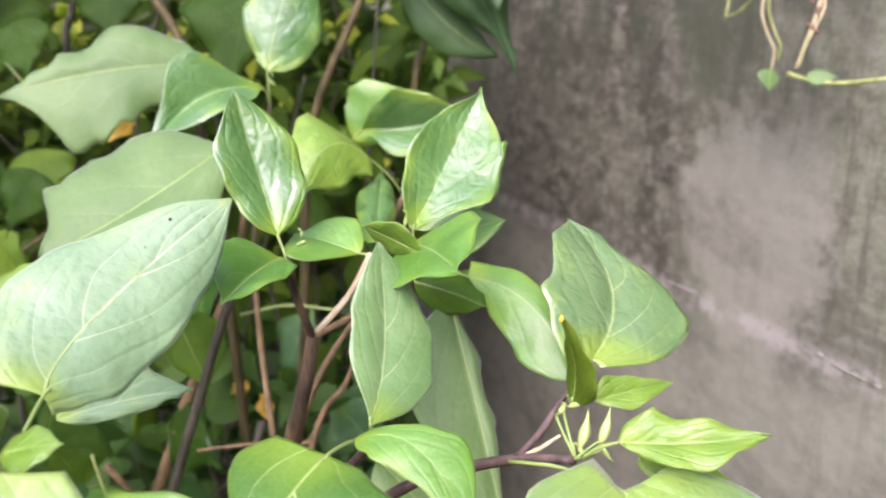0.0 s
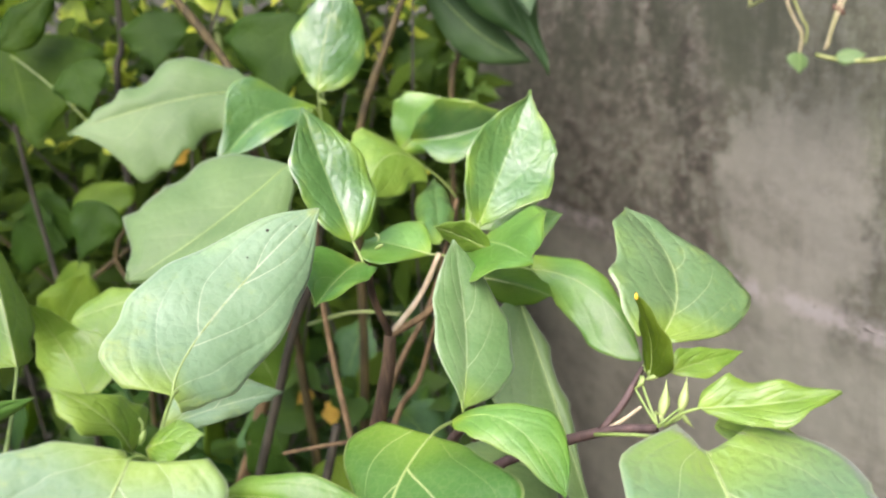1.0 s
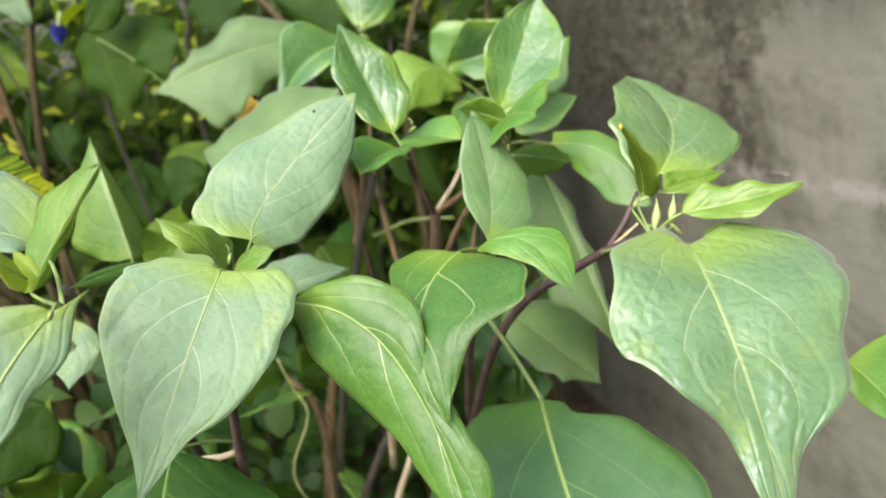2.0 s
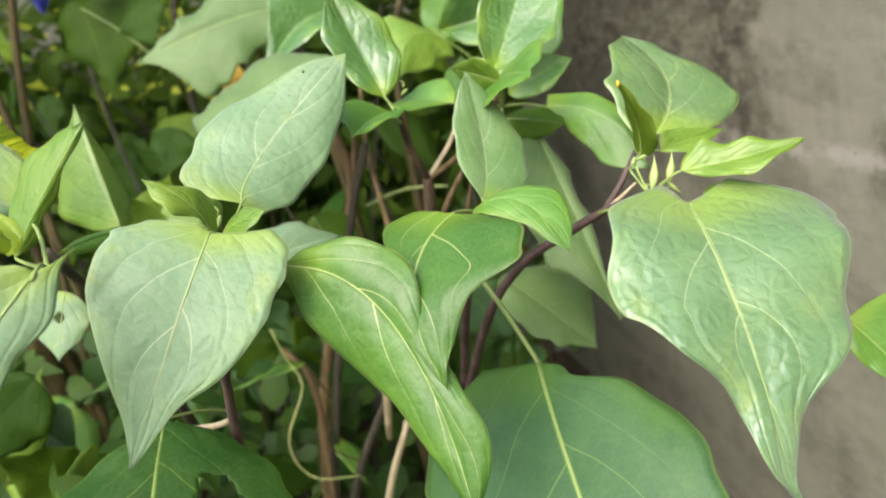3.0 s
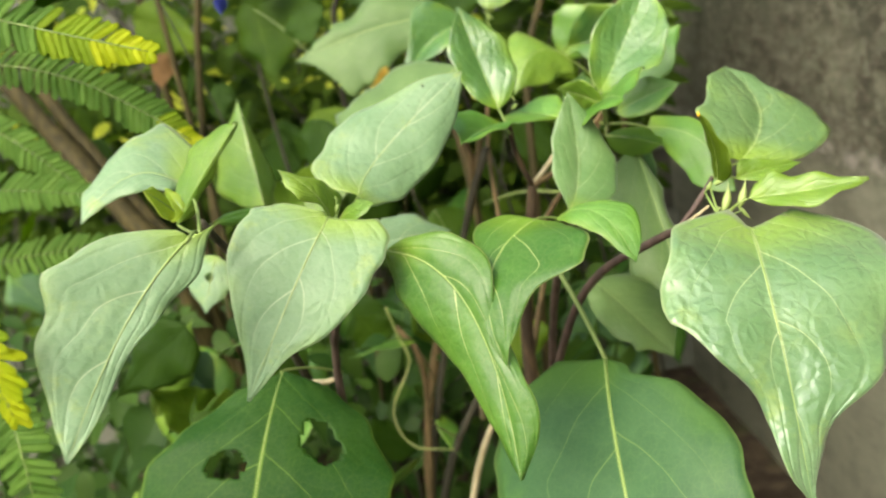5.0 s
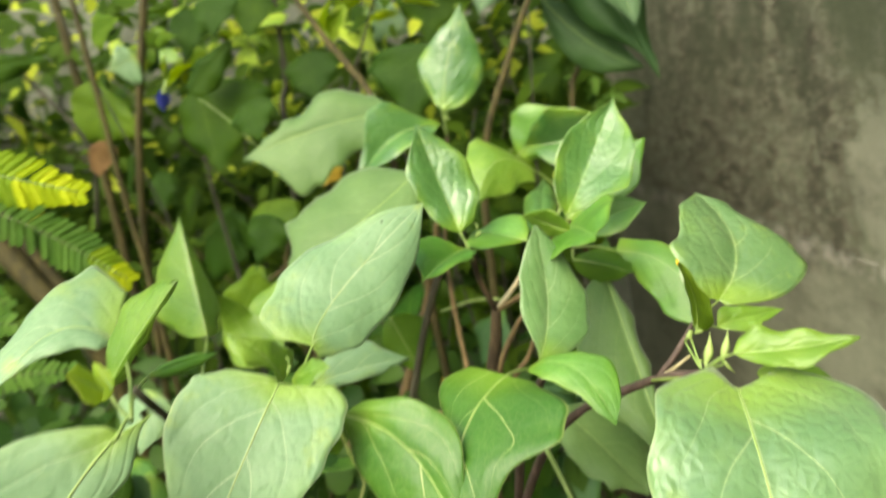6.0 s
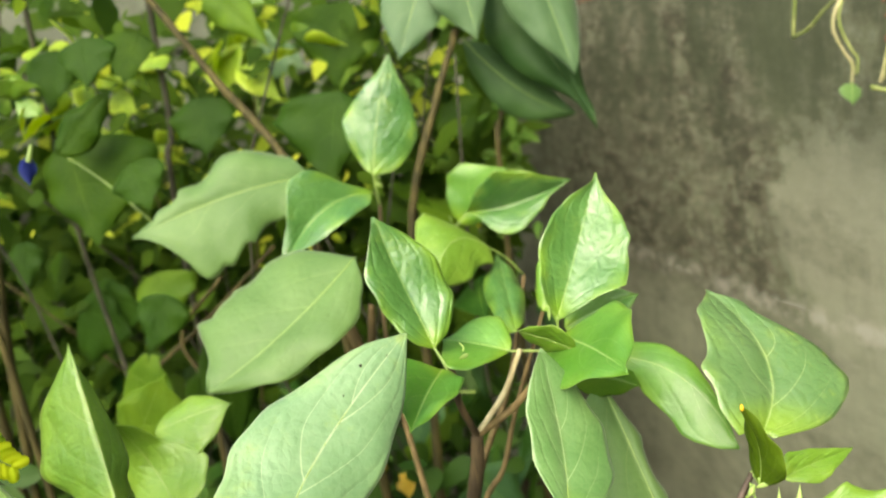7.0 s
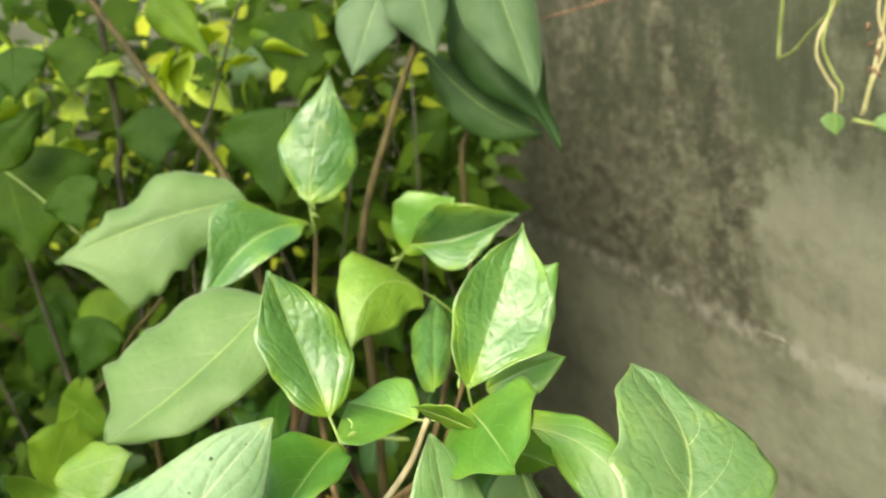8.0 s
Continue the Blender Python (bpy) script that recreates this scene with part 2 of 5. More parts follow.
FROND = cloud_leaf_material("frond_leaflet", (0.155, 0.310, 0.055), (0.270, 0.455, 0.095), 0.5, 0.4)
FROND_M = cloud_leaf_material("yellowing_frond_leaflet", (0.30, 0.45, 0.030), (0.44, 0.58, 0.045), 0.5, 0.45)
FROND_Y = cloud_leaf_material("yellow_frond_leaflet", (0.46, 0.58, 0.020), (0.70, 0.76, 0.04), 0.5, 0.5)


def concrete_material(name, dark, light, stains):
    """Old plaster: mottled grey, black weathering and paler worn patches."""
    g = Graph(name)
    obj = g.coord("Object")
    base = g.mix(g.step(g.noise(obj, 3.2, 6.0, 0.62), 0.34, 0.66), dark, light)
    grit = g.noise(obj, 160.0, 4.0, 0.7)
    base = g.mix(g.step(grit, 0.35, 0.75, 0.0, 0.35), base, tuple(c * 0.72 for c in dark))
    streak = g.noise(g.scaled(obj, 1, 1, 0.9), 15.0, 9.0, 0.74)
    sep = g.n.new("ShaderNodeSeparateXYZ")
    g.l.new(obj, sep.inputs[0])
    along, up = sep.outputs[0], sep.outputs[2]
    if stains:
        warp = g.math("MULTIPLY_ADD", g.noise(obj, 5.0, 6.0, 0.65), 0.5, -0.25)
        da = g.math("ADD", along, warp)
        # cloudy mottling all over
        wide = g.scaled(obj, 0.55, 1, 1)
        cloud = g.noise(wide, 8.0, 8.0, 0.7)
        base = g.mix(g.step(cloud, 0.42, 0.60, 0.50, 0.0), base, (0.088, 0.084, 0.060))
        speck = g.noise(wide, 42.0, 6.0, 0.75)
        base = g.mix(g.step(speck, 0.50, 0.60, 0.0, 0.26), base, (0.32, 0.315, 0.255))
        base = g.mix(g.step(speck, 0.38, 0.48, 0.40, 0.0), base, (0.066, 0.062, 0.042))
        # the weathered zone lies between two stretches of the wall
        zone = g.math("MULTIPLY", g.step(da, -0.20, -0.06), g.step(da, 0.55, 0.85, 1.0, 0.5))
        zone = g.math("MULTIPLY", zone, g.step(g.math("ADD", up, warp), 0.78, 0.98, 0.35, 1.0))
        base = g.mix(g.math("MULTIPLY", zone, 0.35), base, (0.078, 0.080, 0.056))
        fleck = g.noise(g.scaled(obj, 0.55, 1, 0.8), 27.0, 9.0, 0.84)
        rust = g.math("MULTIPLY", g.step(g.noise(wide, 48.0, 7.0, 0.78), 0.49, 0.55), zone)
        base = g.mix(g.math("MULTIPLY", rust, 0.55), base, (0.242, 0.224, 0.162))
        black = g.math("MULTIPLY", g.step(fleck, 0.46, 0.54), g.math("MULTIPLY", zone, g.step(g.noise(obj, 6.5, 3.0), 0.40, 0.56, 0.25, 1.0)))
        base = g.mix(g.math("MULTIPLY", black, 0.78), base, (0.036, 0.031, 0.020))
        # dark runs that came down the wall
        drip = g.noise(g.scaled(obj, 1, 1, 0.14), 26.0, 6.0, 0.7)
        runs = g.math("MULTIPLY", g.step(drip, 0.50, 0.60), g.step(g.noise(obj, 3.4, 3.0), 0.38, 0.60, 0.1, 1.0))
        base = g.mix(g.math("MULTIPLY", runs, 0.55), base, (0.058, 0.062, 0.040))
        # the paler patch where the skin has come off
        pa, pz = g.math("MULTIPLY", g.math("ADD", da, 0.33), 5.2), g.math("MULTIPLY", g.math("ADD", g.math("ADD", up, warp), -1.08), 4.6)
        patch = g.step(g.math("ADD", g.math("MULTIPLY", pa, pa), g.math("MULTIPLY", pz, pz)), 0.55, 1.05, 1.0, 0.0)
        patch = g.math("MULTIPLY", patch, g.step(cloud, 0.34, 0.52, 0.35, 1.0))
        base = g.mix(g.math("MULTIPLY", patch, 0.7), base, (0.254, 0.258, 0.188))
        # white bloom along the seam
        bloom = g.step(g.math("ABSOLUTE", g.math("ADD", g.math("ADD", up, -0.925), g.math("MULTIPLY", warp, 0.12))), 0.006, 0.03, 1.0, 0.0)
        base = g.mix(g.math("MULTIPLY", bloom, g.step(g.noise(obj, 22.0, 5.0, 0.7), 0.42, 0.60, 0.0, 0.62)), base, (0.38, 0.365, 0.31))
        # the coat below the seam is paler
        skim = g.math("MULTIPLY", g.step(g.math("ADD", up, g.math("MULTIPLY", warp, 0.12)), 0.84, 0.95, 1.0, 0.0), g.step(cloud, 0.34, 0.56, 0.35, 1.0))
        base = g.mix(g.math("MULTIPLY", skim, 0.6), base, (0.280, 0.290, 0.208))
        moss = g.math("MULTIPLY", g.step(up, 1.08, 1.36), g.step(g.noise(g.scaled(obj, 1, 1, 0.45), 7.0, 7.0, 0.65), 0.36, 0.58))
        base = g.mix(g.math("MULTIPLY", moss, 0.8), base, (0.050, 0.060, 0.033))
    g.bump(g.math("ADD", g.math("MULTIPLY", grit, 0.5), streak), 0.004, 0.7)
    return g.finish(base, 0.92, 0.2)


CONCRETE = concrete_material("weathered_plaster", (0.110, 0.123, 0.073), (0.200, 0.217, 0.133), True)
BLOCK = concrete_material("grey_block", (0.118, 0.127, 0.092), (0.212, 0.226, 0.166), False)
SEAM = concrete_material("mortar_seam", (0.17, 0.17, 0.13), (0.31, 0.305, 0.245), False)


def soil_material():
    g = Graph("dark_soil")
    obj = g.coord("Object")
    n = g.noise(obj, 14.0, 8.0, 0.65)
    color = g.mix(g.step(n, 0.35, 0.7), (0.030, 0.022, 0.014), (0.11, 0.085, 0.05))
    color = g.mix(g.step(g.noise(obj, 3.0), 0.5, 0.7, 0.0, 0.6), color, (0.05, 0.075, 0.02))
    g.bump(n, 0.02)
    return g.finish(color, 0.95, 0.2)


SOIL = soil_material()


def plain_material(name, a, b, rough=0.5, scale=80.0):
    g = Graph(name)
    return g.finish(g.mix(g.noise(g.coord("Object"), scale), a, b), rough, 0.4)


BLUE = plain_material("blue_petal", (0.010, 0.016, 0.13), (0.035, 0.055, 0.30))
YELLOW = plain_material("yellow_spot", (0.75, 0.42, 0.01), (0.85, 0.55, 0.03))
DEAD = plain_material("dead_leaf", (0.13, 0.075, 0.02), (0.24, 0.14, 0.045), 0.8)
WITHERED = plain_material("withered_leaf", (0.52, 0.36, 0.03), (0.66, 0.50, 0.08))


# ---- building helpers ----
def part(name, bm, material, parent=None, label="", smooth=True):
    """Links a bmesh as one mesh object, under a thing or a part."""
    me = bpy.data.meshes.new(name)
    bm.to_mesh(me)
    bm.free()
    me.materials.append(material)
    me.polygons.foreach_set("use_smooth", [smooth] * len(me.polygons))
    ob = new(name, me)
    ob.parent = parent
    if label:
        tagged(ob, label)
    return ob


def thing(name, place, label, category, group="", kind=""):
    ob = new(name)
    ob.location = place
    bpy.context.view_layer.update()
    return tagged(ob, label, category, group, kind)


def bend(points, n):
    """n + 1 points along a smooth line through the given ones (Catmull-Rom)."""
    pts = [Vector(p) for p in points]
    pts = [2 * pts[0] - pts[1], *pts, 2 * pts[-1] - pts[-2]]
    out, spans = [], len(pts) - 3
    for k in range(n + 1):
        q = k / n * spans
        i = min(int(q), spans - 1)
        f = q - i
        a, b, c, d = pts[i:i + 4]
        out.append(0.5 * (2 * b + (c - a) * f + (2 * a - 5 * b + 4 * c - d) * f * f + (3 * b - a - 3 * c + d) * f ** 3))
    return out


def tube(bm, points, r0, r1, n=10, sides=7, knots=0.0):
    """A tapered round stalk along points; knots: swellings along it."""
    line, rings = bend(points, n), []
    for k, p in enumerate(line):
        way = (line[min(k + 1, n)] - line[max(k - 1, 0)]).normalized()
        x = way.orthogonal().normalized() if not rings else (ax - way * ax.dot(way)).normalized()
        ax, y = x, way.cross(x)
        r = (r0 + (r1 - r0) * k / n) * (1 + knots * (noise.noise(p * 45.0)))
        rings.append([bm.verts.new(p + r * (x * math.cos(t) + y * math.sin(t))) for t in (2 * math.pi * j / sides for j in range(sides))])
    for a, b in zip(rings, rings[1:]):
        for j in range(sides):
            bm.faces.new((a[j], a[(j + 1) % sides], b[(j + 1) % sides], b[j]))
    bm.faces.new(rings[0][::-1])
    bm.faces.new(rings[-1])


def stalk(name, points, r0, r1, material, parent, n=10, sides=7, knots=0.15, label=""):
    bm = bmesh.new()
    off = parent.matrix_world.translation if parent else Vector()
    tube(bm, [Vector(p) - off for p in points], r0, r1, n, sides, knots)
    return part(name, bm, material, parent, label)


FORM_AT = (0.0, 0.06, 0.13, 0.22, 0.33, 0.45, 0.57, 0.68, 0.78, 0.87, 0.94, 1.0)


def half_width(steps, s):
    """Smooth half width of a leaf at s along its midrib, as a share of its widest."""
    w = [*steps, 0.0]
    k = max(i for i in range(len(FORM_AT) - 1) if FORM_AT[i] <= max(s, 0.0))
    a, b = FORM_AT[k], FORM_AT[k + 1]
    slope = [(w[min(i + 1, 11)] - w[max(i - 1, 0)]) / (FORM_AT[min(i + 1, 11)] - FORM_AT[max(i - 1, 0)]) for i in (k, k + 1)]
    f = min((s - a) / (b - a), 1.0)
    v = (2 * f ** 3 - 3 * f * f + 1) * w[k] + (f ** 3 - 2 * f * f + f) * (b - a) * slope[0] + (3 * f * f - 2 * f ** 3) * w[k + 1] + (f ** 3 - f * f) * (b - a) * slope[1]
    return v / max(steps)


def leaf(plant, material, base, tip, left, right, mid=None, pet=None, peak=0.4, lobe=0.0, cup=0.08, wave=0.002, teeth=(), holes=(), rib=0.0007, name="leaf", label="", rows=40, cols=11, sharp=1.3, fold=0.5, blunt=0.62, drip=0.0, form=None):
    """One leaf of a plant: base and tip of its midrib, the two edges at their widest, the midrib's bow (mid), its stalk's foot (pet),
    where it is widest (peak), how its halves taper (sharp), its drawn-out tip (drip), the heart-shaped base (lobe), how its halves arch (cup), teeth (place, side, size) and holes.
    form: instead of peak and taper, the half widths of either side at FORM_AT, in hundredths of the length."""
    off = plant.matrix_world.translation
    base, tip, left, right = (Vector(p) for p in (base, tip, left, right))
    mid = Vector(mid) if mid else (base + tip) / 2 + Vector((0, 0, 0.03)) * (tip - base).length
    ctrl = 2 * mid - (base + tip) / 2
    axis, size = (tip - base).normalized(), (tip - base).length
    rnd = random.Random(round(base.x * 9000) + round(tip.z * 7000))
    ph = rnd.uniform(0, 6)
    def spine(s):
        return (1 - s) ** 2 * base + 2 * s * (1 - s) * ctrl + s * s * tip

    def width(s, side):
        if form:
            w = max(half_width(form[side > 0], s), 0.02)
        elif s < peak:
            w = (1 - (1 - max(s, 0.0) / peak) ** 2) ** blunt
        else:
            far = (s - peak) / (1 - peak)
            k = sharp if isinstance(sharp, float) else sharp[side > 0]
            body = far / (1 - drip)
            w = max(max(1 - body, 0.0) ** k * (1 + k * body), 0.02)
            if drip:
                w = max(w, 0.20 * min(1.0, (1 - far) / (1.5 * drip)))
        for place, which, much in teeth:
            if which == side:
                w += much * max(0.0, 1 - (place - s) / 0.09 if s < place else 1 - (s - place) / 0.035)
        return w * (1 + 0.02 * math.sin(23 * s + ph * side) + 0.03 * noise.noise(Vector((s * 9, side * 3, ph * 5))))

    arms = {}
    for side, edge in ((-1, left), (1, right)):
        s = min(max((edge - base).dot(axis) / size, 0.12), 0.85)
        v = edge - spine(s)
        v -= axis * v.dot(axis)
        if form:
            arms[side] = v.normalized() * (size * max(form[side > 0]) / 100)
        else:
            arms[side] = v / max(width(s, side), 0.45)
    across = arms[1] - arms[-1]
    across.normalize()
    for side in (-1, 1):
        flat = across * arms[side].dot(across)
        arms[side] = flat + (arms[side] - flat) * fold
    face = axis.cross(across).normalized()
    if face.dot(Vector((0.05, -0.15, 1.45)) - base) < 0:
        face = -face

    def point(s, v):
        side = 1 if v > 0 else -1
        h = abs(v)
        w = width(s, side)
        p = spine(s) + arms[side] * (w * h)
        p -= axis * (size * (lobe if isinstance(lobe, float) else lobe[side > 0]) * h ** 1.3 * (1 - s) ** 4 * 1.6)
        arch = cup * size * (h * (1 - h) * 0.9 - 0.25 * h * h) * min(1.0, 1.4 * w)
        arch += wave * size / 0.12 * math.sin(17 * s + ph + 2 * side) * h * h
        q = spine(s) + arms[side] * h
        arch += size * (0.007 * noise.noise(q * 42.0) * (0.3 + h) + 0.003 * noise.noise(q * 120.0))
        return p + face * arch - off

    bm = bmesh.new()
    uvs = bm.loops.layers.uv.new("UVMap")
    grid, where = [], {}
    for i in range(rows + 1):
        s = (i / rows) ** 1.15
        line = []
        for j in range(-cols, cols + 1):
            v = j / cols
            q = bm.verts.new(point(s, v))
            where[q] = (s, v)
            line.append(q)
        grid.append(line)
    for i in range(rows):
        for j in range(2 * cols):
            s, v = ((i + 0.5) / rows) ** 1.15, (j + 0.5) / cols - 1
            if any(((s - hs) / ru) ** 2 + ((v - hv) / rv) ** 2 < 1 + 0.16 * math.sin(2 * math.atan2(s - hs, v - hv) + ph) + 0.10 * math.sin(5 * math.atan2(s - hs, v - hv)) for hs, hv, ru, rv in holes):
                continue
            f = bm.faces.new((grid[i][j], grid[i + 1][j], grid[i + 1][j + 1], grid[i][j + 1]))
            if f.calc_area() < 1e-12:
                bm.faces.remove(f)
                continue
            for lp in f.loops:
                cs, cv = where[lp.vert]
                lp[uvs].uv = (cs, cv * 0.5 + 0.5)
    bm.normal_update()
    bmesh.ops.solidify(bm, geom=bm.faces[:], thickness=0.00045)
    bmesh.ops.delete(bm, geom=[q for q in bm.verts if not q.link_faces], context="VERTS")
    ob = part(name, bm, material, plant, label)
    rb = bmesh.new()
    line = [spine(s) + face * 0.0001 - off for s in (0.0, 0.2, 0.4, 0.6, 0.8, 0.96)]
    tube(rb, line, rib, rib * 0.15, 14, 6)
    part("midrib", rb, material if material in (BACK, BACK_LIT, DEEP) else RIB, ob)
    if pet is not None:
        foot = Vector(pet)
        st = bmesh.new()
        tube(st, [foot - off, (foot + base) / 2 - axis * 0.03 * (foot - base).length - off + Vector((0, 0, 0.002)), base - off, base + axis * 0.005 - off], max(0.0013, rib * 1.4), rib, 8, 7)
        part("leaf_stalk", st, STALK, ob)
    return ob


def simple_leaf(bm, place, way, face, length, width, rnd):
    """A small ovate leaf with a folded midline, added to a shared mesh."""
    side = way.cross(face).normalized()
    face = side.cross(way).normalized()
    rows = []
    droop = rnd.uniform(0.05, 0.3)
    fold = rnd.uniform(0.05, 0.3)
    for s, w in ((0.0, 0.10), (0.12, 0.70), (0.32, 1.0), (0.56, 0.80), (0.80, 0.34), (1.0, 0.01)):
        c = place + way * (length * s) - face * (length * droop * s * s)
        h = side * (width * 0.5 * w)
        up = face * (fold * width * 0.5 * w)
        rows.append([bm.verts.new(c - h + up), bm.verts.new(c), bm.verts.new(c + h + up)])
    for a, b in zip(rows, rows[1:]):
        for j in (0, 1):
            bm.faces.new((a[j], a[j + 1], b[j + 1], b[j]))


def scatter(bm, rnd, count, box, size, face=(0, -0.55, 0.8), keep=None):
    (x0, x1), (y0, y1), (z0, z1) = box
    made = 0
    while made < count:
        p = Vector((rnd.uniform(x0, x1), rnd.uniform(y0, y1), rnd.uniform(z0, z1)))
        if keep and not keep(p):
            continue
        made += 1
        n = (Vector(face) + Vector((rnd.gauss(0, 0.45), rnd.gauss(0, 0.45), rnd.gauss(0, 0.35)))).normalized()
        w = Vector((rnd.gauss(0, 1), rnd.gauss(-0.2, 0.6), rnd.gauss(-0.5, 0.7)))
        w = (w - n * w.dot(n)).normalized()
        ln = rnd.uniform(*size)
        simple_leaf(bm, p, w, n, ln, ln * rnd.uniform(0.42, 0.66), rnd)


# ---- ground and walls ----
WALL_AT, WALL_YAW = Vector((0.33, 1.47, 0)), 90 + math.degrees(math.atan(0.40))


def beside_wall(p, gap=0.03):
    """True for a place in front of both walls."""
    u = Matrix.Rotation(radians(WALL_YAW), 4, "Z").inverted() @ (Vector(p) - WALL_AT)
    return u.y > gap and u.x < 1.16 - gap


gb = bmesh.new()
bmesh.ops.create_grid(gb, x_segments=60, y_segments=60, size=30.0)
for q in gb.verts:
    q.co.x, q.co.y = (math.copysign(abs(c / 30) ** 2.2 * 30, c) for c in (q.co.x, q.co.y))
    q.co.z = 0.02 * noise.noise(q.co * 1.7)
tagged(part("ground", gb, SOIL), "dark garden soil with leaf litter", "ground", kind="structure")


def wall_slab(name, x0, x1, y0, y1, height, material, rough_amount):
    bm = bmesh.new()
    nx, nz = int((x1 - x0) / 0.05), int(height / 0.05)
    grid = [[bm.verts.new((x0 + (x1 - x0) * i / nx, y1 + rough_amount * noise.noise(Vector((i * 0.31, k * 0.31, 4.0))), height * k / nz - 0.05)) for i in range(nx + 1)] for k in range(nz + 1)]
    for k in range(nz):
        for i in range(nx):
            bm.faces.new((grid[k][i], grid[k][i + 1], grid[k + 1][i + 1], grid[k + 1][i]))
    r = bmesh.ops.extrude_face_region(bm, geom=bm.faces[:])
    for q in r["geom"]:
        if isinstance(q, bmesh.types.BMVert):
            q.co.y = y0
    bmesh.ops.recalc_face_normals(bm, faces=bm.faces[:])
    return part(name, bm, material)


wall = wall_slab("wall_east", -6.0, 1.55, -0.2, 0.0, 2.7, CONCRETE, 0.006)
wall.matrix_world = Matrix.Translation(WALL_AT) @ pose(0, 0, 0, 0, 0, WALL_YAW)
tagged(wall, "old grey plastered wall with black weathering stains", "wall", kind="structure")
sb = bmesh.new()
last = None
for k in range(900):
    x = -3.0 + k * 0.0045
    n1, n2 = noise.noise(Vector((x * 9, 1, 7))), noise.noise(Vector((x * 60, 5, 2)))
    half = 0.0060 * (0.16 + 1.5 * n1 + 1.5 * n2)
    z = 0.930 + 0.012 * noise.noise(Vector((x * 3, 0, 7))) + 0.006 * n2
    ring = None
    if half > 0.001:
        y = 0.0005 + 0.0008 * max(0.1, 0.6 + n1)
        ring = [sb.verts.new((x, -0.004, z - half)), sb.verts.new((x, y, z - half * 0.5)), sb.verts.new((x, y + 0.0008, z + half * 0.4)), sb.verts.new((x, -0.004, z + half))]
        if last:
            for j in range(3):
                sb.faces.new((last[j], last[j + 1], ring[j + 1], ring[j]))
    last = ring
bmesh.ops.delete(sb, geom=[q for q in sb.verts if not q.link_faces], context="VERTS")
seam = part("mortar_seam", sb, SEAM, wall, "pale crumbling mortar seam")

back = new("wall_north")
back.matrix_world = Matrix.Translation(WALL_AT) @ pose(0, 0, 0, 0, 0, WALL_YAW) @ pose(1.35, 0.0, 0, 0, 0, 90)
tagged(back, "grey concrete block wall behind the plants", "wall", kind="structure")
bpy.context.view_layer.update()


# ---- the flowering shrub in front ----
shrub = thing("shrub", (-0.10, 0.62, 0.0), "green shrub with large pointed glossy leaves and purple-brown stems", "shrub")
leaf(shrub, GLOSS, (0.009, 0.561, 1.215), (0.057, 0.638, 1.312), (0.006, 0.590, 1.275), (0.071, 0.587, 1.245), mid=(0.033, 0.604, 1.260), fold=1.0, pet=(0.011, 0.565, 1.185), cup=-0.04, teeth=((0.3, 1, 0.06), (0.62, 1, 0.07)), form=((0, 9, 15, 20, 23, 25, 23, 19, 14, 6, 1), (0, 6, 13, 22, 32, 33, 28, 26, 19, 10, 4)))
leaf(shrub, SOFT, (-0.000, 0.393, 1.143), (-0.004, 0.470, 1.229), (-0.017, 0.434, 1.176), (0.033, 0.460, 1.155), mid=(0.001, 0.451, 1.170), fold=1.0, pet=(0.001, 0.397, 1.131), cup=0.05, wave=0.0007, form=((0, 3, 7, 13, 18, 21, 21, 20, 16, 10, 5), (0, 11, 21, 26, 30, 31, 29, 25, 20, 14, 8)))
leaf(shrub, PALE, (-0.147, 0.328, 1.188), (-0.084, 0.436, 1.263), (-0.174, 0.366, 1.239), (-0.113, 0.368, 1.184), mid=(-0.137, 0.370, 1.215), fold=1.0, pet=(-0.14, 0.283, 1.171), cup=0.05, lobe=(0.041, 0.016), wave=0.0007, form=((16, 26, 28, 29, 29, 30, 28, 23, 19, 14, 8), (6, 9, 14, 18, 24, 26, 26, 25, 21, 15, 8)))
leaf(shrub, MOTTLED, (0.130, 0.461, 1.156), (0.122, 0.562, 1.223), (0.102, 0.487, 1.209), (0.196, 0.517, 1.174), mid=(0.148, 0.512, 1.186), fold=1.0, pet=(0.11, 0.411, 1.156), cup=0.08, lobe=(0.025, 0.028), teeth=((0.93, 1, 0.1),), wave=0.0007, form=((17, 25, 34, 40, 47, 43, 39, 35, 30, 18, 8), (4, 26, 37, 43, 45, 43, 37, 27, 19, 13, 9)))
leaf(shrub, OLIVE, (0.113, 0.406, 1.152), (0.104, 0.395, 1.210), (0.108, 0.411, 1.178), (0.123, 0.388, 1.176), mid=(0.113, 0.400, 1.180), fold=1.0, pet=(0.11, 0.411, 1.156), form=((0, 13, 14, 17, 19, 18, 16, 14, 10, 6, 3), (0, 13, 20, 26, 27, 25, 22, 17, 13, 8, 4)))
leaf(shrub, YOUNG, (0.126, 0.405, 1.155), (0.173, 0.427, 1.157), (0.145, 0.418, 1.169), (0.152, 0.405, 1.152), mid=(0.149, 0.416, 1.157), fold=1.0, pet=(0.11, 0.411, 1.156), form=((0, 17, 23, 23, 20, 17, 14, 10, 7, 4, 2), (0, 8, 13, 19, 24, 22, 18, 14, 10, 6, 3)))
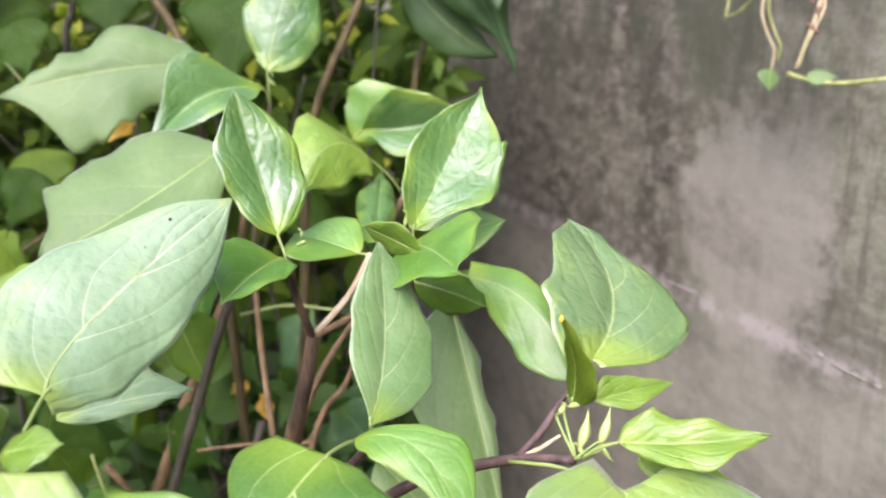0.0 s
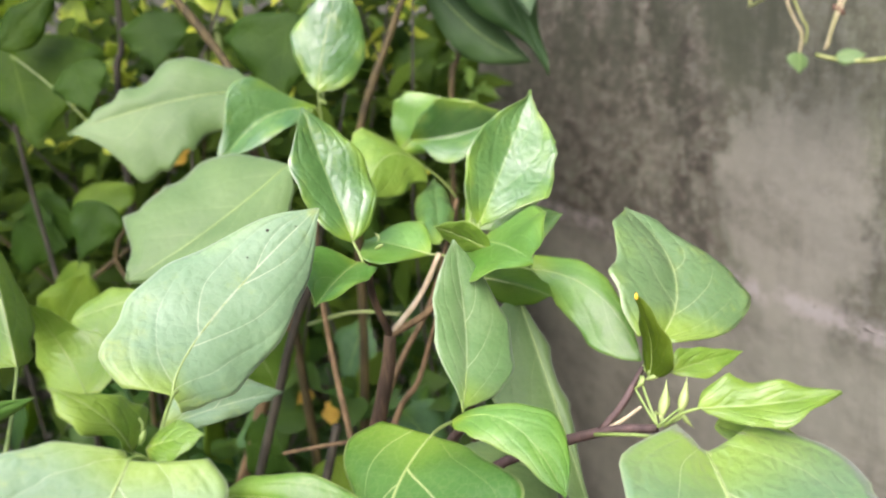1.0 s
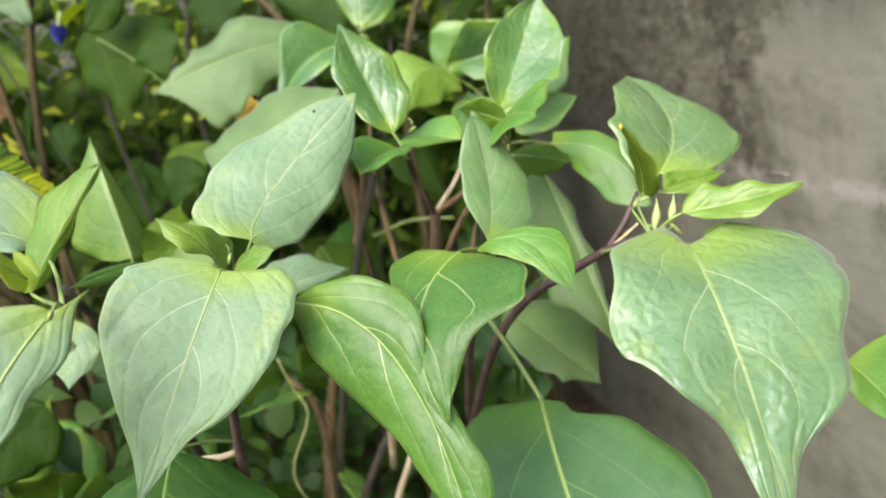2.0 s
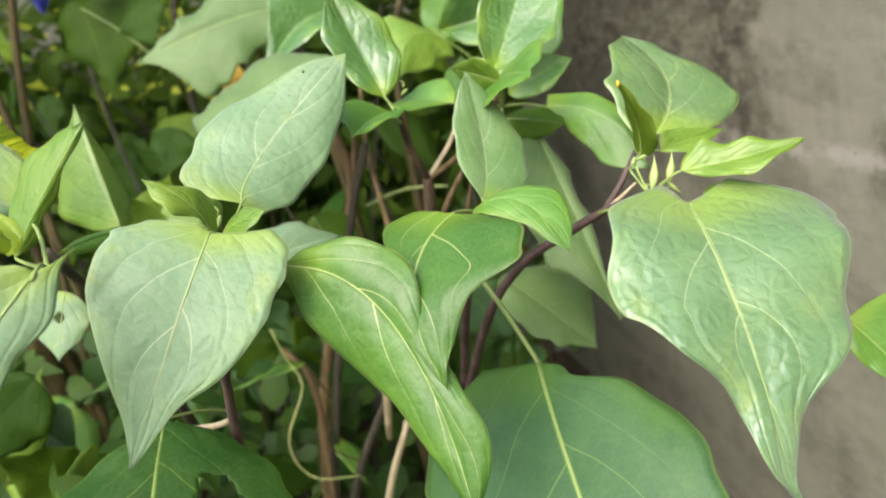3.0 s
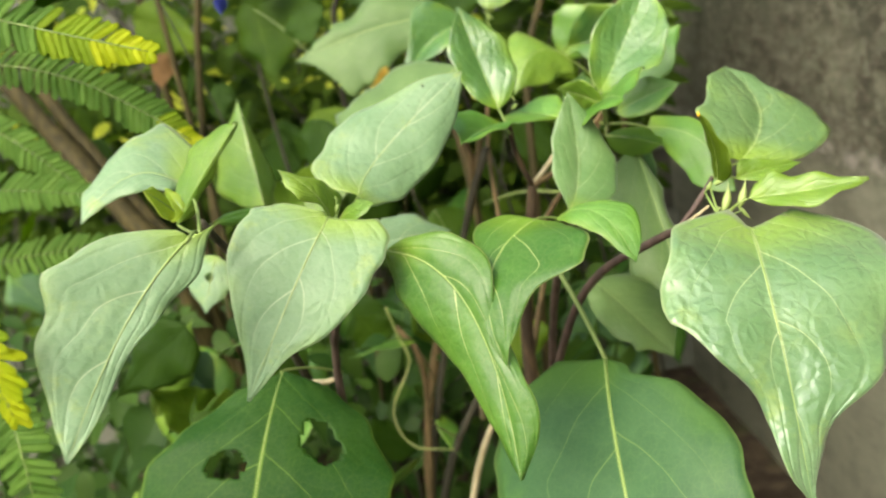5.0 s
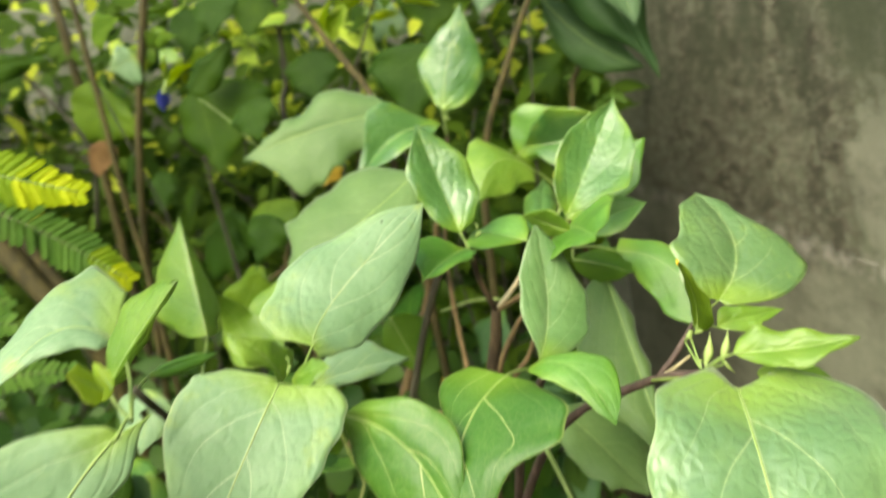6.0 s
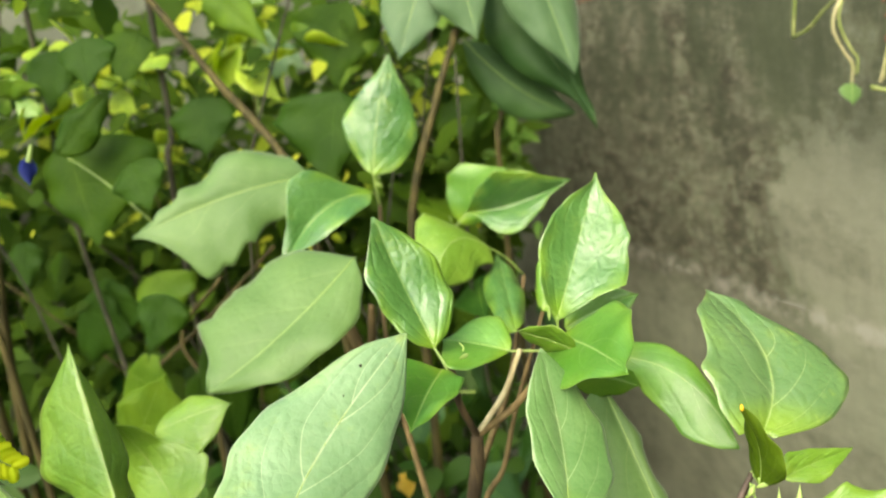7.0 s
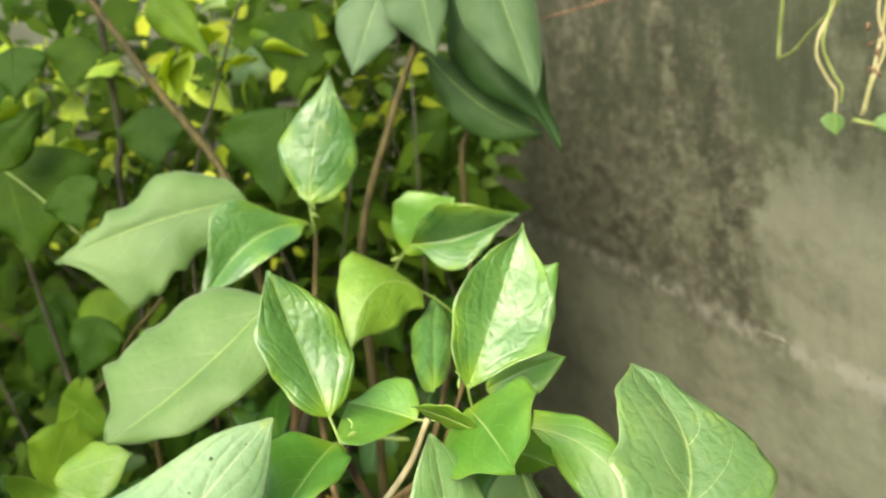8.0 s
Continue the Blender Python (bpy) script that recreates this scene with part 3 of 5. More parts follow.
leaf(shrub, YOUNG, (0.134, 0.374, 1.146), (0.211, 0.372, 1.153), (0.164, 0.379, 1.163), (0.165, 0.355, 1.142), mid=(0.169, 0.371, 1.148), fold=1.0, pet=(0.117, 0.383, 1.131), wave=0.003, teeth=((0.3, -1, 0.1),), form=((0, 12, 17, 21, 22, 18, 16, 15, 10, 6, 3), (0, 5, 7, 12, 18, 21, 23, 20, 12, 7, 3)))
leaf(shrub, QUILT, (0.134, 0.354, 1.130), (0.157, 0.239, 0.986), (0.083, 0.259, 1.099), (0.228, 0.314, 1.078), mid=(0.146, 0.279, 1.081), fold=1.0, pet=(0.078, 0.396, 1.121), cup=0.06, wave=0.003, lobe=(0.059, 0.041), teeth=((0.2, 1, 0.05), (0.45, -1, 0.08)), form=((6, 26, 31, 34, 37, 33, 24, 12, 9, 8, 6), (16, 36, 47, 47, 44, 41, 35, 28, 12, 7, 3)))
leaf(shrub, PALE, (-0.140, 0.262, 1.188), (-0.190, 0.191, 1.083), (-0.197, 0.218, 1.185), (-0.112, 0.234, 1.133), mid=(-0.154, 0.223, 1.152), fold=1.0, pet=(-0.14, 0.283, 1.171), cup=0.0, lobe=(0.013, 0.056), teeth=((0.19, -1, 0.07),), wave=0.0007, form=((2, 23, 29, 35, 39, 38, 33, 26, 17, 9, 4), (24, 33, 34, 35, 34, 32, 29, 22, 12, 7, 4)))
leaf(shrub, YOUNG, (-0.148, 0.280, 1.182), (-0.169, 0.259, 1.226), (-0.148, 0.286, 1.215), (-0.153, 0.259, 1.199), mid=(-0.151, 0.267, 1.207), fold=1.0, pet=(-0.14, 0.283, 1.171), lobe=(0.028, 0), form=((26, 38, 39, 36, 31, 26, 19, 12, 6, 3, 1), (0, 3, 5, 4, 7, 15, 22, 20, 18, 11, 5)))
leaf(shrub, YOUNG, (-0.141, 0.282, 1.183), (-0.110, 0.277, 1.191), (-0.125, 0.288, 1.193), (-0.125, 0.272, 1.181), pet=(-0.140, 0.283, 1.171), peak=0.4)
leaf(shrub, RICH, (-0.112, 0.286, 1.154), (-0.014, 0.209, 1.016), (-0.083, 0.258, 1.102), (-0.025, 0.265, 1.140), mid=(-0.046, 0.255, 1.118), fold=1.0, pet=(-0.14, 0.283, 1.171), cup=0.06, rows=60, cols=14, lobe=(0, 0.003), form=((0, 7, 13, 19, 21, 21, 19, 14, 11, 8, 5), (8, 11, 15, 16, 17, 14, 8, 7, 9, 12, 9)))
leaf(shrub, RICH, (-0.013, 0.340, 1.154), (-0.019, 0.236, 1.080), (-0.073, 0.281, 1.132), (0.031, 0.266, 1.144), mid=(-0.033, 0.270, 1.133), fold=1.0, pet=(0.001, 0.397, 1.131), cup=0.07, rows=60, cols=14, lobe=(0.062, 0), form=((25, 32, 30, 24, 15, 9, 6, 5, 4, 3, 1), (0, 17, 28, 42, 51, 51, 32, 22, 14, 8, 4)))
leaf(shrub, MID, (-0.006, 0.372, 1.144), (0.056, 0.333, 1.117), (0.039, 0.376, 1.159), (0.015, 0.348, 1.144), mid=(0.029, 0.357, 1.150), fold=1.0, pet=(0.001, 0.397, 1.131), cup=0.03, wave=0.0007, form=((8, 9, 9, 10, 13, 18, 23, 29, 28, 21, 13), (0, 6, 13, 17, 22, 22, 20, 17, 14, 10, 5)))
leaf(shrub, SHADED_TEAL, (0.019, 0.363, 1.030), (0.064, 0.192, 0.898), (-0.069, 0.293, 0.941), (0.114, 0.284, 1.016), mid=(0.037, 0.276, 0.981), fold=1.0, rib=0.0016, pet=(-0.027, 0.416, 1.102), lobe=(0.047, 0), wave=0.0007, form=((20, 39, 46, 49, 52, 49, 38, 28, 19, 11, 5), (0, 7, 10, 23, 31, 36, 38, 37, 25, 15, 7)))
leaf(shrub, SHADED_LUSH, (-0.249, 0.323, 1.045), (-0.237, 0.205, 0.949), (-0.336, 0.251, 1.025), (-0.147, 0.303, 0.984), mid=(-0.242, 0.264, 1.009), fold=1.0, rows=90, cols=26, holes=((0.46, 0.48, 0.13, 0.15), (0.62, -0.30, 0.08, 0.16)), pet=(-0.228, 0.383, 1.014), form=((0, 6, 14, 27, 37, 48, 57, 63, 64, 59, 40), (0, 20, 33, 42, 53, 61, 67, 70, 69, 44, 20)))
leaf(shrub, PALE, (-0.172, 0.154, 1.209), (-0.208, 0.057, 1.116), (-0.229, 0.096, 1.210), (-0.180, 0.121, 1.164), mid=(-0.195, 0.110, 1.172), fold=1.0, pet=(-0.188, 0.183, 1.202), cup=0.02, lobe=(0, 0.075), teeth=((0.32, 1, 0.05),), wave=0.0007, form=((6, 14, 21, 27, 32, 37, 30, 28, 21, 13, 7), (8, 8, 11, 14, 11, 10, 7, 6, 6, 5, 3)))
leaf(shrub, YOUNG, (-0.304, 0.436, 1.168), (-0.347, 0.498, 1.269), (-0.376, 0.468, 1.181), (-0.321, 0.489, 1.192), mid=(-0.324, 0.465, 1.213), fold=1.0, pet=(-0.228, 0.303, 1.172), teeth=((0.25, 1, 0.08),), form=((0, 13, 21, 30, 40, 48, 47, 42, 37, 20, 8), (0, 10, 17, 17, 25, 24, 19, 14, 8, 2, 1)))
leaf(shrub, YOUNG, (-0.252, 0.244, 1.198), (-0.188, 0.252, 1.263), (-0.248, 0.259, 1.238), (-0.227, 0.247, 1.218), mid=(-0.227, 0.245, 1.225), fold=1.0, pet=(-0.188, 0.183, 1.202), form=((0, 10, 13, 18, 24, 29, 30, 30, 24, 18, 9), (0, 2, 4, 6, 6, 5, 5, 4, 3, 2, 1)))
leaf(shrub, PALE, (-0.260, 0.273, 1.219), (-0.320, 0.224, 1.210), (-0.322, 0.293, 1.274), (-0.279, 0.250, 1.225), mid=(-0.292, 0.258, 1.236), fold=1.0, pet=(-0.188, 0.183, 1.202), lobe=(0.134, 0), wave=0.0007, form=((52, 68, 78, 67, 56, 47, 41, 34, 27, 25, 26), (0, 6, 14, 23, 23, 23, 23, 17, 12, 9, 4)))
leaf(shrub, MID, (-0.265, 0.299, 1.184), (-0.241, 0.354, 1.180), (-0.256, 0.325, 1.188), (-0.251, 0.322, 1.178), mid=(-0.253, 0.326, 1.184), fold=1.0, pet=(-0.188, 0.183, 1.202), wave=0.0007, form=((0, 2, 3, 6, 7, 7, 7, 6, 4, 2, 1), (0, 2, 5, 9, 11, 11, 11, 10, 8, 5, 2)))
leaf(shrub, GLOSS, (-0.166, 0.829, 1.316), (-0.131, 0.863, 1.441), (-0.192, 0.841, 1.377), (-0.115, 0.855, 1.351), mid=(-0.154, 0.843, 1.373), fold=1.0, pet=(-0.165, 0.828, 1.28), cup=0.04, form=((0, 7, 12, 18, 24, 28, 24, 19, 13, 6, 3), (0, 14, 22, 28, 33, 34, 32, 26, 19, 11, 5)))
leaf(shrub, GLOSS, (-0.167, 0.814, 1.300), (-0.252, 0.717, 1.250), (-0.231, 0.770, 1.338), (-0.180, 0.752, 1.288), mid=(-0.214, 0.768, 1.295), fold=1.0, pet=(-0.165, 0.828, 1.28), cup=0.04, form=((0, 4, 10, 19, 29, 33, 33, 23, 13, 9, 5), (0, 6, 13, 22, 25, 27, 26, 21, 15, 7, 3)))
leaf(shrub, GLOSS, (-0.083, 0.528, 1.218), (-0.117, 0.556, 1.318), (-0.118, 0.522, 1.258), (-0.070, 0.558, 1.264), mid=(-0.101, 0.547, 1.263), fold=1.0, pet=(-0.07, 0.508, 1.196), cup=0.05, form=((0, 10, 16, 21, 23, 26, 27, 25, 18, 11, 5), (0, 13, 20, 25, 29, 30, 29, 26, 20, 13, 6)))
leaf(shrub, MID, (-0.078, 0.513, 1.206), (-0.089, 0.420, 1.204), (-0.103, 0.447, 1.221), (-0.070, 0.446, 1.209), fold=0.9, pet=(-0.070, 0.508, 1.196), peak=0.42)
leaf(shrub, BROAD, (-0.252, 0.881, 1.321), (-0.437, 0.795, 1.295), (-0.342, 0.860, 1.363), (-0.306, 0.815, 1.252), mid=(-0.337, 0.837, 1.318), fold=1.0, teeth=((0.45, 1, 0.1), (0.6, 1, 0.14), (0.72, -1, 0.14), (0.76, 1, 0.14), (0.85, -1, 0.12)), form=((0, 13, 17, 21, 24, 24, 16, 12, 7, 5, 3), (0, 8, 17, 20, 22, 26, 32, 37, 29, 14, 5)))
leaf(shrub, BROAD, (-0.173, 0.701, 1.257), (-0.302, 0.603, 1.177), (-0.280, 0.679, 1.254), (-0.194, 0.614, 1.195), mid=(-0.234, 0.635, 1.213), fold=1.0, teeth=((0.5, -1, 0.06), (0.78, -1, 0.1)), form=((0, 19, 33, 37, 39, 41, 40, 38, 37, 17, 9), (0, 12, 18, 25, 26, 25, 22, 20, 15, 9, 4)))
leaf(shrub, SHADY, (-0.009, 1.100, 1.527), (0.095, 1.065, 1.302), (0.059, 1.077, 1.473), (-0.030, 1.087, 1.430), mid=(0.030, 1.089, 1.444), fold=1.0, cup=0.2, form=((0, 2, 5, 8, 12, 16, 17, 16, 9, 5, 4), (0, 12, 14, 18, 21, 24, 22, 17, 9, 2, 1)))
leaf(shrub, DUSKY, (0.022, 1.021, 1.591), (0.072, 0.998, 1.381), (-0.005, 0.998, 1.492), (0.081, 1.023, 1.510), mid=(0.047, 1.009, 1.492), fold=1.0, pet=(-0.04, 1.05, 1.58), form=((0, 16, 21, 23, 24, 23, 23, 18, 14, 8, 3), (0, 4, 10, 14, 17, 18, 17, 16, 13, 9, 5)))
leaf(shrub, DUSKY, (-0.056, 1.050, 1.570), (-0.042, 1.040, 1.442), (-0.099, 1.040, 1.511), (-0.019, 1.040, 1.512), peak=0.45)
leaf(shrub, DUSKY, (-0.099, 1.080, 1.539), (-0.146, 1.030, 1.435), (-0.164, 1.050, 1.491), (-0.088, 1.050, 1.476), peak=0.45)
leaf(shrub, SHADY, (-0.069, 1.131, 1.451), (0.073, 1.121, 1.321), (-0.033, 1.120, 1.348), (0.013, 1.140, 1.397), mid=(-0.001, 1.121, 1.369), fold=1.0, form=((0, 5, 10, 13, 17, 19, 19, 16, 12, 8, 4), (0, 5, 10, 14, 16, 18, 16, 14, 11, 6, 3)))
leaf(shrub, YOUNG, (-0.045, 0.732, 1.239), (-0.099, 0.659, 1.218), (-0.115, 0.724, 1.285), (-0.059, 0.701, 1.225), mid=(-0.078, 0.699, 1.258), fold=1.0, pet=(-0.018, 0.751, 1.202), lobe=(0.013, 0), form=((38, 43, 49, 57, 54, 48, 42, 35, 28, 19, 10), (0, 15, 27, 30, 33, 37, 41, 33, 23, 13, 6)))
leaf(shrub, GLOSS, (-0.076, 0.871, 1.253), (0.043, 0.867, 1.272), (-0.035, 0.835, 1.298), (-0.023, 0.836, 1.228), mid=(-0.021, 0.866, 1.255), fold=1.0, pet=(-0.105, 0.868, 1.217), teeth=((0.45, -1, 0.05), (0.75, 1, 0.06)), form=((0, 9, 20, 31, 40, 45, 42, 35, 25, 15, 7), (0, 4, 9, 22, 33, 33, 29, 21, 10, 4, 2)))
leaf(shrub, GLOSS, (-0.027, 0.620, 1.190), (-0.043, 0.780, 1.220), (-0.056, 0.700, 1.207), (-0.020, 0.700, 1.203), peak=0.5)
leaf(shrub, MID, (-0.003, 0.660, 1.192), (0.079, 0.700, 1.261), (0.010, 0.700, 1.242), (0.061, 0.660, 1.215), peak=0.5)
leaf(shrub, MID, (0.014, 0.620, 1.188), (0.078, 0.620, 1.209), (0.045, 0.620, 1.222), (0.049, 0.600, 1.189), peak=0.5)
leaf(shrub, MID, (-0.089, 0.900, 1.235), (-0.026, 0.900, 1.292), (-0.095, 0.900, 1.294), (-0.036, 0.900, 1.248), peak=0.5)
leaf(shrub, MID, (0.011, 0.541, 1.209), (0.048, 0.430, 1.222), (0.056, 0.504, 1.241), (0.003, 0.468, 1.203), fold=0.9, pet=(0.011, 0.565, 1.185), peak=0.4)
leaf(shrub, YOUNG, (0.019, 0.503, 1.212), (-0.020, 0.505, 1.231), (-0.001, 0.492, 1.236), (-0.001, 0.516, 1.208), pet=(0.011, 0.565, 1.185), peak=0.45)
leaf(shrub, MID, (-0.030, 0.555, 1.198), (-0.083, 0.573, 1.208), (-0.069, 0.580, 1.215), (-0.042, 0.520, 1.203), fold=0.9, pet=(0.011, 0.565, 1.185), peak=0.42)
leaf(shrub, DARK, (0.010, 0.560, 1.175), (0.064, 0.540, 1.162), (0.036, 0.600, 1.163), (0.031, 0.560, 1.139), pet=(0.011, 0.565, 1.185), peak=0.4)
leaf(shrub, MID, (0.048, 0.573, 1.176), (0.124, 0.509, 1.120), (0.106, 0.558, 1.172), (0.071, 0.540, 1.146), mid=(0.096, 0.545, 1.162), fold=1.0, pet=(0.011, 0.565, 1.185), cup=0.03, lobe=(0.044, 0), teeth=((0.35, 1, 0.04), (0.7, 1, 0.05)), wave=0.0007, form=((10, 12, 14, 16, 16, 15, 11, 8, 5, 3, 1), (0, 4, 8, 14, 20, 24, 26, 26, 24, 17, 9)))
leaf(shrub, BROAD, (0.036, 0.562, 1.159), (0.082, 0.460, 1.011), (0.014, 0.500, 1.094), (0.069, 0.520, 1.090), peak=0.4, teeth=((0.28, 1, 0.22), (0.52, 1, 0.3), (0.7, -1, 0.2)))
leaf(shrub, PALE, (-0.219, 0.456, 1.109), (-0.148, 0.512, 1.107), (-0.187, 0.500, 1.133), (-0.181, 0.470, 1.107), peak=0.45, teeth=((0.7, 1, 0.12), (0.7, -1, 0.12), (0.88, 1, 0.2)))
leaf(shrub, BROAD, (-0.020, 0.550, 1.032), (0.057, 0.500, 0.969), (0.055, 0.560, 1.015), (0.001, 0.500, 0.999), peak=0.5, teeth=((0.6, -1, 0.15), (0.8, 1, 0.3)))
leaf(shrub, YOUNG, (-0.337, 0.565, 1.090), (-0.376, 0.571, 1.171), (-0.329, 0.603, 1.137), (-0.406, 0.602, 1.099), mid=(-0.374, 0.603, 1.120), fold=1.0, lobe=(0.031, 0), form=((12, 36, 44, 54, 53, 41, 27, 22, 18, 13, 6), (6, 20, 30, 36, 38, 35, 30, 23, 16, 9, 4)))
leaf(shrub, YOUNG, (-0.370, 0.620, 1.139), (-0.291, 0.620, 1.158), (-0.337, 0.640, 1.161), (-0.318, 0.600, 1.124), peak=0.45)
leaf(shrub, MID, (0.230, 0.380, 1.021), (0.270, 0.360, 0.965), (0.260, 0.400, 1.042), (0.230, 0.360, 1.003), peak=0.3)
leaf(shrub, YOUNG, (0.150, 0.400, 1.121), (0.229, 0.400, 1.083), (0.193, 0.420, 1.119), (0.179, 0.380, 1.115), peak=0.45)
leaf(shrub, PALE, (-0.362, 0.420, 1.126), (-0.376, 0.400, 1.073), (-0.401, 0.420, 1.095), (-0.351, 0.420, 1.089), rows=60, cols=18, peak=0.4, holes=((0.4, -0.05, 0.08, 0.16),))
leaf(shrub, YOUNG, (-0.572, 0.500, 0.908), (-0.477, 0.500, 1.031), (-0.542, 0.500, 0.984), (-0.491, 0.500, 0.983), peak=0.45)
leaf(shrub, DARK, (-0.256, 0.750, 1.076), (-0.227, 0.750, 0.995), (-0.266, 0.750, 1.026), (-0.215, 0.780, 1.047), peak=0.45)
leaf(shrub, SUNNY, (-0.208, 0.190, 1.218), (-0.210, 0.170, 1.236), (-0.215, 0.190, 1.233), (-0.203, 0.170, 1.223), peak=0.45)
leaf(shrub, SUNNY, (-0.201, 0.190, 1.218), (-0.218, 0.200, 1.232), (-0.219, 0.200, 1.222), (-0.208, 0.200, 1.227), peak=0.45)
# stems and twigs
stalk("stem", [(-0.10, 0.62, 0.0), (-0.115, 0.60, 0.5), (-0.105, 0.565, 0.9), (-0.090, 0.548, 1.030), (-0.079, 0.540, 1.075), (-0.069, 0.539, 1.112), (-0.065, 0.541, 1.138)], 0.0085, 0.0050, WOODY, shrub, 30, 9)
stalk("branch", [(-0.065, 0.541, 1.138), (-0.072, 0.525, 1.175), (-0.070, 0.508, 1.205)], 0.0034, 0.0024, WOODY, shrub)
stalk("branch", [(-0.065, 0.541, 1.138), (-0.040, 0.552, 1.165), (-0.022, 0.556, 1.198)], 0.0027, 0.0022, DRY, shrub)
stalk("branch", [(-0.065, 0.541, 1.138), (-0.030, 0.555, 1.155), (0.011, 0.563, 1.200)], 0.0034, 0.0024, TAN, shrub)
stalk("branch", [(-0.105, 0.575, 0.85), (-0.03, 0.47, 1.02), (0.012, 0.435, 1.078), (0.051, 0.420, 1.102), (0.087, 0.397, 1.123), (0.113, 0.383, 1.130)], 0.0046, 0.0027, PURPLE, shrub, 20)
stalk("branch", [(0.082, 0.400, 1.121), (0.095, 0.402, 1.136), (0.104, 0.408, 1.148), (0.110, 0.411, 1.157)], 0.0026, 0.0017, PURPLE, shrub)
stalk("broken_twig", [(0.088, 0.397, 1.125), (0.096, 0.395, 1.131), (0.106, 0.396, 1.138)], 0.0018, 0.0009, DRY, shrub, label="pale broken twig stub")
stalk("branch", [(-0.08, 0.56, 0.92), (-0.04, 0.47, 1.05), (0.001, 0.400, 1.131)], 0.0048, 0.003, PURPLE, shrub, 12)
stalk("branch", [(-0.125, 0.60, 0.30), (-0.225, 0.42, 0.80), (-0.205, 0.335, 1.03), (-0.150, 0.292, 1.145), (-0.140, 0.280, 1.175)], 0.0042, 0.003, PURPLE, shrub, 14)
stalk("branch", [(-0.125, 0.60, 0.30), (-0.27, 0.44, 0.90), (-0.235, 0.30, 1.12), (-0.225, 0.235, 1.20)], 0.0045, 0.003, BLACK, shrub, 14)
stalk("branch", [(-0.100, 0.58, 0.88), (-0.17, 0.75, 1.12), (-0.165, 0.828, 1.285)], 0.0036, 0.0022, TAN, shrub, 14)
stalk("branch", [(-0.100, 0.560, 0.95), (-0.088, 0.576, 1.043), (-0.068, 0.600, 1.092), (-0.042, 0.660, 1.130), (-0.018, 0.74, 1.205)], 0.0038, 0.0022, TAN, shrub, 16)
stalk("branch", [(-0.104, 0.565, 0.93), (-0.081, 0.614, 1.029), (-0.058, 0.625, 1.062), (-0.040, 0.640, 1.110), (-0.003, 0.660, 1.192)], 0.0034, 0.0018, TAN, shrub, 16)
stalk("twig", [(-0.185, 0.602, 1.007), (-0.161, 0.604, 1.010), (-0.127, 0.607, 1.013), (-0.093, 0.609, 1.012), (-0.080, 0.614, 1.030)], 0.0016, 0.0022, TAN, shrub, 10)
# buds below the young leaves
def bud(parent, place, length, lean):
    bm = bmesh.new()
    bmesh.ops.create_uvsphere(bm, u_segments=10, v_segments=8, radius=1.0)
    for q in bm.verts:
        k = 1.0 - 0.45 * max(0.0, -q.co.z)
        q.co = Vector((q.co.x * 0.19 * k, q.co.y * 0.19 * k, q.co.z * 0.5)) * length
    bm.transform(pose(0, 0, 0, *lean))
    bm.transform(Matrix.Translation(Vector(place) - parent.matrix_world.translation))
    ob = part("flower_bud", bm, STALK, parent, "pale green flower bud")
    st = bmesh.new()
    top = Vector(place) - parent.matrix_world.translation + Vector((0, 0, length * 0.45))
    tube(st, [top, top + Vector((0.001, 0.001, length * 0.3)), top + Vector((-0.002, 0.004, length * 0.55))], 0.0006, 0.0006, 5, 5)
    part("bud_stalk", st, STALK, ob)


def pod(parent, foot, tip, radius):
    """A slender pointed bud that stands on its short stalk."""
    off = parent.matrix_world.translation
    foot, tip = Vector(foot) - off, Vector(tip) - off
    way = (tip - foot).normalized()
    x = way.orthogonal().normalized()
    y = way.cross(x)
    bm = bmesh.new()
    rings = []
    for k, w in enumerate((0.25, 0.62, 0.92, 1.0, 0.86, 0.58, 0.34, 0.14, 0.02)):
        c = foot.lerp(tip, k / 8) + x * (radius * 0.5 * math.sin(k * 0.4))
        rings.append([bm.verts.new(c + radius * w * (1 + 0.12 * (j % 2)) * (x * math.cos(j * math.pi / 4) + y * math.sin(j * math.pi / 4))) for j in range(8)])
    for p, q in zip(rings, rings[1:]):
        for j in range(8):
            bm.faces.new((p[j], p[(j + 1) % 8], q[(j + 1) % 8], q[j]))
    bm.faces.new(rings[0][::-1])
    bm.faces.new(rings[-1])
    ob = part("flower_bud", bm, BUD, parent, "pale green pointed flower bud")
    st = bmesh.new()
    tube(st, [foot, foot - way * 0.003 + x * 0.001, Vector((0.113, 0.383, 1.131)) - off], 0.0007, 0.0009, 6, 6)
    part("bud_stalk", st, STALK, ob)


pod(shrub, (0.116, 0.388, 1.134), (0.121, 0.396, 1.155), 0.0030)
pod(shrub, (0.127, 0.389, 1.136), (0.133, 0.397, 1.156), 0.0028)
pod(shrub, (0.115, 0.388, 1.136), (0.120, 0.386, 1.130), 0.0013)
pod(shrub, (0.128, 0.389, 1.136), (0.135, 0.387, 1.127), 0.0014)
pod(shrub, (0.105, 0.400, 1.149), (0.109, 0.401, 1.156), 0.0017)
pod(shrub, (0.110, 0.403, 1.152), (0.121, 0.400, 1.155), 0.0015)
bud(shrub, (-0.058, 0.492, 1.222), 0.009, (20, 60, 0))
bud(shrub, (-0.141, 0.279, 1.190), 0.008, (-20, 20, 0))
bud(shrub, (0.004, 0.556, 1.222), 0.008, (-20, 10, 0))
bud(shrub, (-0.095, 0.862, 1.240), 0.012, (20, 70, 0))
bud(shrub, (-0.160, 0.822, 1.306), 0.010, (10, -50, 0))
